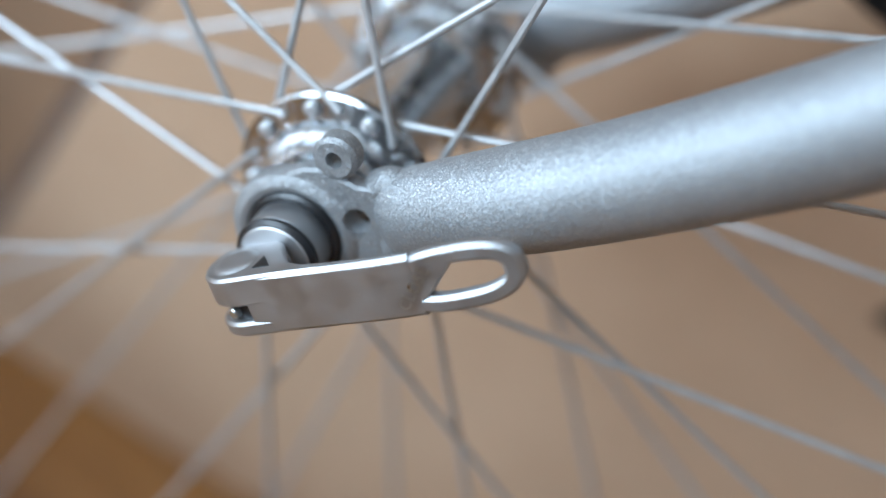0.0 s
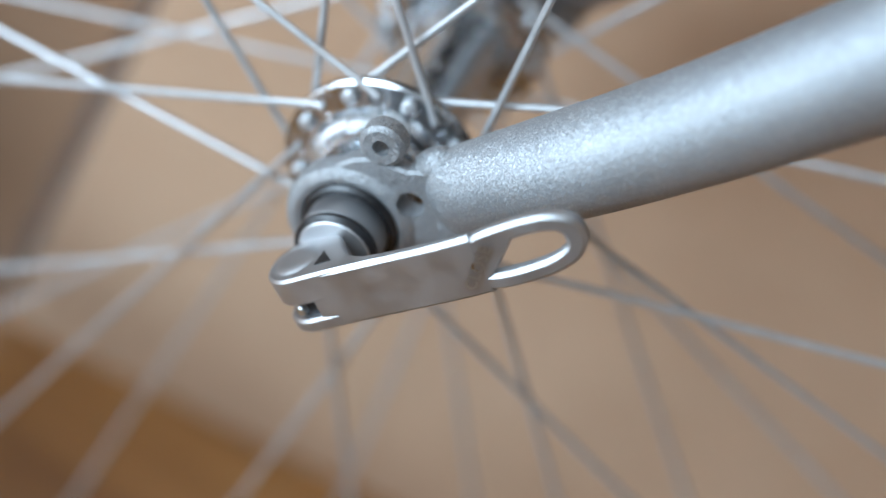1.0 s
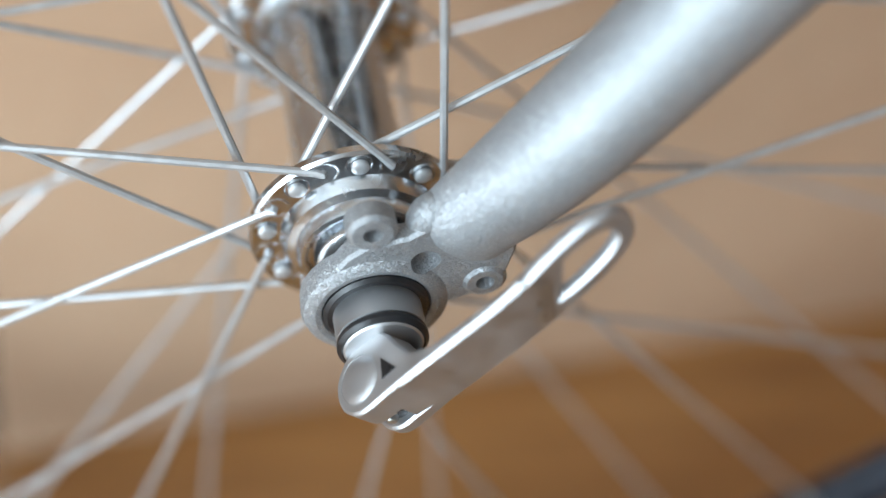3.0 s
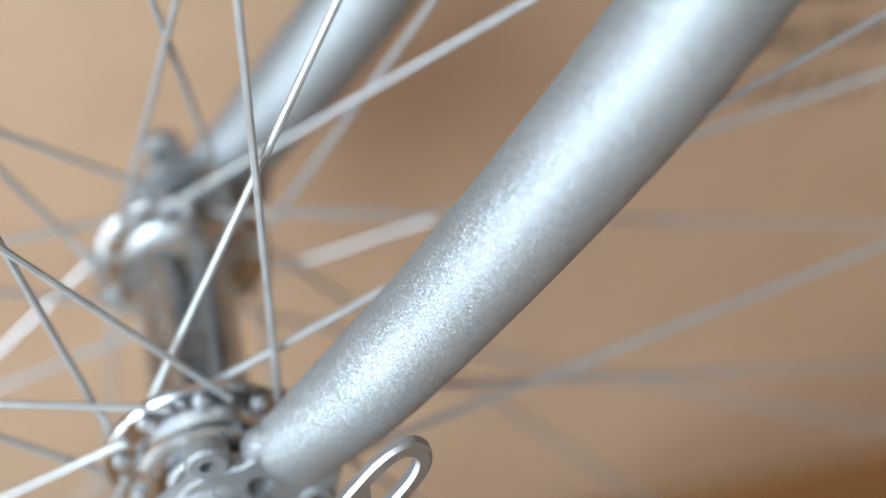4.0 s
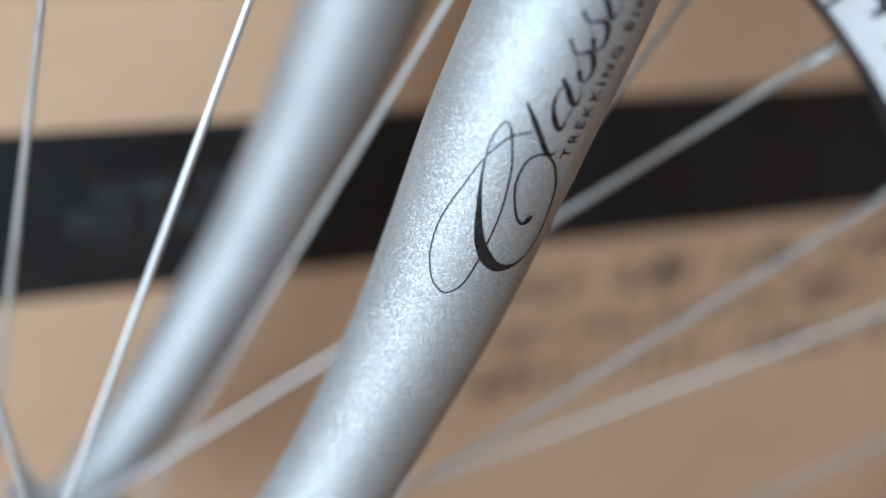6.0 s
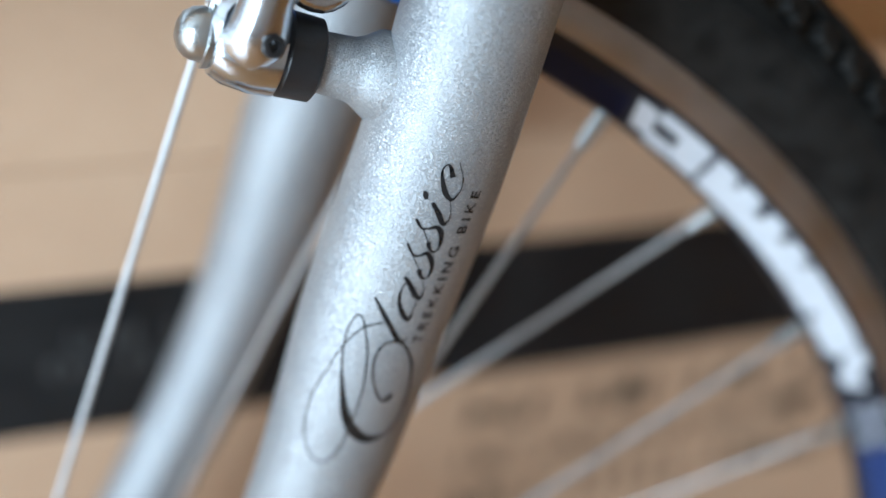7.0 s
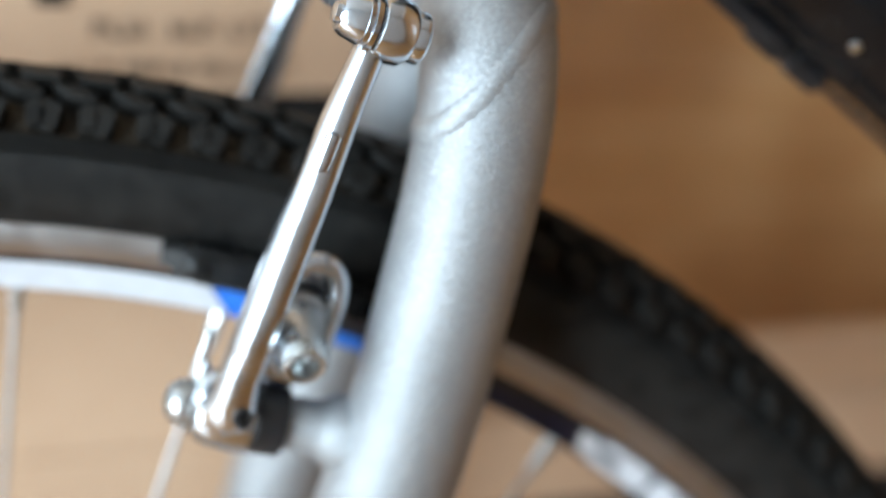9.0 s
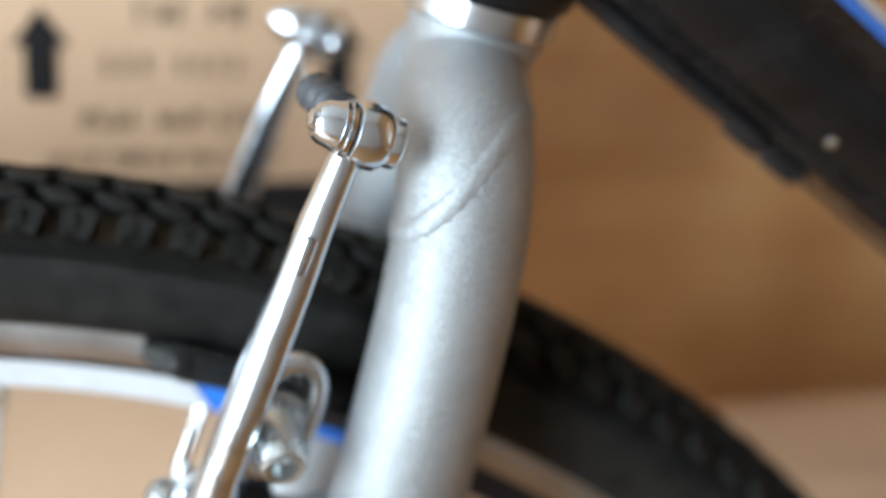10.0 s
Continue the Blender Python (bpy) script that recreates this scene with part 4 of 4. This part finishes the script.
    for k in range(13):
        f = k / 12
        d = 74.9 + 5.6 * (1 - 2 * f)
        e = min(1.0, 4.5 * min(f, 1 - f) + 0.45)
        r0, r1, ya, yb = (RIM_MID + 0.0066) - 0.0050 * e, (RIM_MID + 0.0066) + 0.0048 * e, -0.0119, -0.0119 - 0.0082 * e
        b = 0.0016 * e
        rings.append([bm.verts.new(at(r, d, y)) for r, y in ((r0, ya), (r0, yb + b), (r0 + b, yb), (r1 - b, yb), (r1, yb + b), (r1, ya))])
    for p, q in zip(rings, rings[1:]):
        for k in range(6):
            bm.faces.new([p[k], p[(k + 1) % 6], q[(k + 1) % 6], q[k]])
    bm.faces.new(rings[0]), bm.faces.new(rings[-1])
    lathe(bm, at(RIM_MID + 0.0066, 78.8, -0.0192), (0, -1, 0), [(0, 0), (0, 0.0034), (0.0014, 0.0030), (0.0022, 0.0018), (0.0024, 0)], 16)
    sub("brake_shoe", bm, PAD, "black rubber brake shoe", False)
    # cable clamp bolt at the top
    bm = bmesh.new()
    o = top + Vector((0.0015, 0, 0.0035))
    lathe(bm, o, ax, [(0.0016, 0), (0.0016, 0.0060), (0.0026, 0.0061), (0.0027, 0.0054), (0.0037, 0.0054), (0.0038, 0.0050), (0.0072, 0.0042), (0.0084, 0.0034), (0.0085, 0.0022), (0.0094, 0.0020), (0.0097, 0.0014), (0.0097, 0.0)], 28)
    sub("clamp_bolt", bm, CHROME)
    bm = bmesh.new()
    lathe(bm, o, ax, [(-0.0092, 0), (-0.0092, 0.0046), (-0.0086, 0.0052), (-0.0066, 0.0052), (-0.0060, 0.0048), (-0.0060, 0)], 28)
    sub("clamp_nut", bm, CHROME)
    return arm


brake_arm(1)
brake_arm(-1)
# rubber boot on the cable between the two arms
bm = bmesh.new()
c0, c1 = BRAKE_SEAT @ Vector((0.1085, -0.0545, 0.6895)), BRAKE_SEAT @ Vector((0.1025, -0.0420, 0.6940))
way = (c1 - c0).normalized()
prof = [(0, 0), (0, 0.0032)]
for k in range(3):
    prof += [(0.002 + 0.0034 * k, 0.0048), (0.0037 + 0.0034 * k, 0.0041)]
prof += [(0.0130, 0.0046), (0.0145, 0.0036), (0.0147, 0)]
lathe(bm, c0, way, prof, 24)
boot = part("cable_boot", bm, GREY, bicycle, "grey ribbed rubber cable boot")
bm = bmesh.new()
sweep(bm, [c0, c1, Vector((c1.x, 0.050, c1.z - 0.001))], [0.0008] * 3, 8)
part("cable", bm, STEEL, boot, "bare brake cable")

# ---- headset and frame ----
bm = bmesh.new()
lathe(bm, S0, STEER, [(0.0028, 0), (0.0028, 0.0178), (0.0038, 0.0190), (0.0095, 0.0192), (0.0110, 0.0182), (0.0110, 0)], 44)
part("crown_race", bm, CHROME, bicycle, "polished lower headset ring")
bm = bmesh.new()
lathe(bm, S0, STEER, [(0.0110, 0), (0.0110, 0.0202), (0.0125, 0.0212), (0.0260, 0.0212), (0.0275, 0.0200), (0.0280, 0.0182), (0.1300, 0.0182), (0.1300, 0)], 44)
head_tube = part("head_tube", bm, FRAME, bicycle, "black painted head tube")
DT = Vector((0.820, 0, -0.572)).normalized()
d0 = Vector((0.1400, 0, 0.7860))
bm = bmesh.new()
lathe(bm, d0, DT, [(0.0, 0), (0.0, 0.0215), (0.60, 0.0215), (0.60, 0)], 44)
down_tube = part("down_tube", bm, FRAME, bicycle, "black gloss down tube")
bm = bmesh.new()
under = Vector((-0.572, 0, -0.820)).normalized()
for off, yy in ((0.0232, -0.004), (0.0236, 0.004)):
    sweep(bm, [d0 + DT * (0.008 + 0.03 * k) + under * off + Vector((0, yy, 0)) for k in range(4)], [0.0024] * 4, 10)
    sweep(bm, [d0 + DT * (0.098 + 0.1 * k) + under * off + Vector((0, yy, 0)) for k in range(4)], [0.0008] * 4, 8)
part("cable", bm, BLACK, down_tube, "black gear cables")
bm = bmesh.new()
for k in (0.090, 0.104):
    lathe(bm, d0 + DT * k + under * 0.0232, DT, [(0, 0), (0, 0.0042), (0.010, 0.0042), (0.0115, 0.003), (0.0115, 0)], 14)
part("cable_stop", bm, BLACK, down_tube, "black cable stop")
bm = bmesh.new()
lathe(bm, d0 + DT * 0.106 + Vector((-0.35, -0.85, -0.45)).normalized() * 0.0218, (-0.35, -0.85, -0.45), [(0, 0), (0, 0.0017), (0.0008, 0.0014), (0.0011, 0)], 16)
part("bolt", bm, ZINC, down_tube)
bm = bmesh.new()


def tube_patch(bm, x0, x1, a0, a1, r):
    rows = []
    for i in range(9):
        a = radians(a0 + (a1 - a0) * i / 8)
        n = Vector((0, -1, 0)) * math.cos(a) - under * math.sin(a)
        rows.append([bm.verts.new(d0 + DT * x + n * r) for x in (x0, x1)])
    for p, q in zip(rows, rows[1:]):
        bm.faces.new([p[0], p[1], q[1], q[0]])


tube_patch(bm, 0.055, 0.34, 40, 54, 0.02165)
part("frame_decal", bm, BLUE, down_tube, "blue stripe")
bm = bmesh.new()
tube_patch(bm, 0.052, 0.100, 54, 88, 0.02165)
tube_patch(bm, 0.108, 0.150, 54, 88, 0.02165)
part("frame_decal", bm, WHITE, down_tube, "white block sign")

# ---- decal on the fork blade ----


def on_leg(z, alpha, lift=0.00012):
    """A place on the near blade: by height of its axis and the angle from straight out (-y) towards the front."""
    for p, q in zip(LEG, LEG[1:]):
        if p.z <= z <= q.z:
            f = (z - p.z) / (q.z - p.z)
            c, t = p.lerp(q, f), (q - p).normalized()
            n0 = (Vector((0, -1, 0)) - t * Vector((0, -1, 0)).dot(t)).normalized()
            fr = n0.cross(t)
            fr = fr if fr.x < 0 else -fr
            return c + (n0 * math.cos(radians(alpha)) + fr * math.sin(radians(alpha))) * (leg_r(z) + lift)


ARC = 0.000290  # metres round the blade for a degree


def stroke(bm, pts, widths, n=6):
    """A ribbon of varying width (mm) on the blade through points (height in mm, angle)."""
    path = catmull([(z / 1000, a * ARC, 0) for z, a in pts], n)
    m = len(path) - 1
    rows = []
    for i, p in enumerate(path):
        t = (path[min(i + 1, m)] - path[max(i - 1, 0)]).normalized()
        f = i / m * (len(widths) - 1)
        k = min(int(f), len(widths) - 2)
        w = (widths[k] + (widths[k + 1] - widths[k]) * (f - k)) / 1700
        rows.append([bm.verts.new(on_leg(p.x - t.y * w * s, (p.y + t.x * w * s) / ARC)) for s in (-1, 1)])
    for p, q in zip(rows, rows[1:]):
        bm.faces.new([p[0], p[1], q[1], q[0]])


def letter(*strokes):
    bm = bmesh.new()
    for pts, widths in strokes:
        stroke(bm, pts, widths)
    part("letter", bm, INK, fork, "black script letter")


def blade_text(bm, text, size, z0, a0, z1, a1, shear=0.0, bold=0.0, spacing=1.0):
    """Text whose base line runs on the blade from (z0, a0) to (z1, a1); the tops of its letters point to the front."""
    vs, fs = glyphs(text, 1.0, shear, spacing, bold)
    length = max(x for x, y in vs)
    put = []
    for x, y in vs:
        f = x / length
        put.append(bm.verts.new(on_leg(z0 + (z1 - z0) * f, a0 + (a1 - a0) * f + y * size / ARC)))
    for f in fs:
        bm.faces.new([put[i] for i in f])


# the capital in one flourish: hook, long loop, hairline, bowl and spiral
CAPITAL = [(570, 12), (568.3, 21), (565.9, 27), (561.1, 34), (555.1, 39), (549.2, 44), (543.5, 46), (537.7, 43), (533.3, 35), (531.5, 25), (532.3, 18), (535.3, 12), (541.5, 9), (549.6, 8), (555.9, 10), (562.7, 15), (568.6, 24), (570, 29), (569, 32),
           (564.8, 34), (558.1, 30), (551.4, 23), (545.7, 15), (542, 5), (540.1, -7), (540.9, -21), (544.3, -31), (550.6, -33), (558.1, -27), (563.6, -17), (566.1, -7), (566, 1), (563.7, 7), (559.1, 7), (554.6, 1), (551.5, -6), (550.8, -12), (552.3, -15)]
bm = bmesh.new()
stroke(bm, CAPITAL, [0.30] * 19 + [0.34, 0.42, 1.0, 1.75, 2.25, 1.80, 0.70, 0.40, 0.42, 0.48, 0.46, 0.40, 0.38, 0.38, 0.38, 0.38, 0.42, 0.55, 0.5])
stroke(bm, [(550.9, -12.5), (551.8, -14.3), (552.8, -16)], [0.7, 1.25, 0.6], 5)
part("fork_decal", bm, INK, fork, "black script capital")
letter(([(575.1, 23), (572.1, 13), (569.6, 5), (567.1, -3), (566.6, -8), (567.8, -11)], [0.45, 0.85, 0.90, 0.85, 0.45, 0.14]))
letter(([(577.3, -3), (580.2, 4), (579.1, 7), (576.1, 6), (573.2, 0), (572, -6), (574.5, -7), (577, -7)], [0.14, 0.2, 0.3, 0.55, 1.0, 0.75, 0.18, 0.14]),
       ([(581.7, 8), (579.7, 1), (577.8, -5), (577.5, -9), (579.4, -9), (581.5, -6)], [0.6, 0.95, 0.95, 0.5, 0.16, 0.14]))
letter(([(582, -6), (587, 9), (589.1, 15), (587.2, 9), (587, 4), (588, -1), (586.6, -6), (584.5, -9), (582.4, -8), (582.3, -3), (584, 0)], [0.14, 0.14, 0.4, 0.42, 0.3, 0.8, 1.0, 0.6, 0.22, 0.4, 0.95]))
letter(([(588, -6), (593, 8), (594.7, 15), (593.3, 10), (593.3, 5), (594.1, -1), (592.9, -6), (590.6, -8), (588.8, -7), (588.9, -2), (590.5, 1)], [0.14, 0.14, 0.4, 0.42, 0.3, 0.8, 1.0, 0.6, 0.22, 0.4, 0.95]))
letter(([(599.1, 8), (597, 1), (595.2, -4), (595.5, -7), (597.2, -8), (598.9, -6), (601, -3)], [0.6, 0.95, 0.9, 0.45, 0.16, 0.14, 0.14]), ([(601, 16), (600.2, 14.4), (599.4, 13)], [0.5, 1.05, 0.5]))
letter(([(605.3, 0), (607.3, 4), (607.7, 7), (606.2, 9), (603.9, 6), (601.9, 2), (600.6, -4), (601.4, -7), (603.4, -9), (605.9, -7), (608.7, -1)], [1.0, 0.6, 0.25, 0.3, 0.75, 1.0, 0.7, 0.35, 0.16, 0.16, 0.14]))
bm = bmesh.new()
blade_text(bm, "TREKKING BIKE", 0.0034, 0.5662, -24, 0.6030, -27, 0.0, 0.012, 1.45)
part("fork_decal", bm, INK, fork, "small dark capital letters")
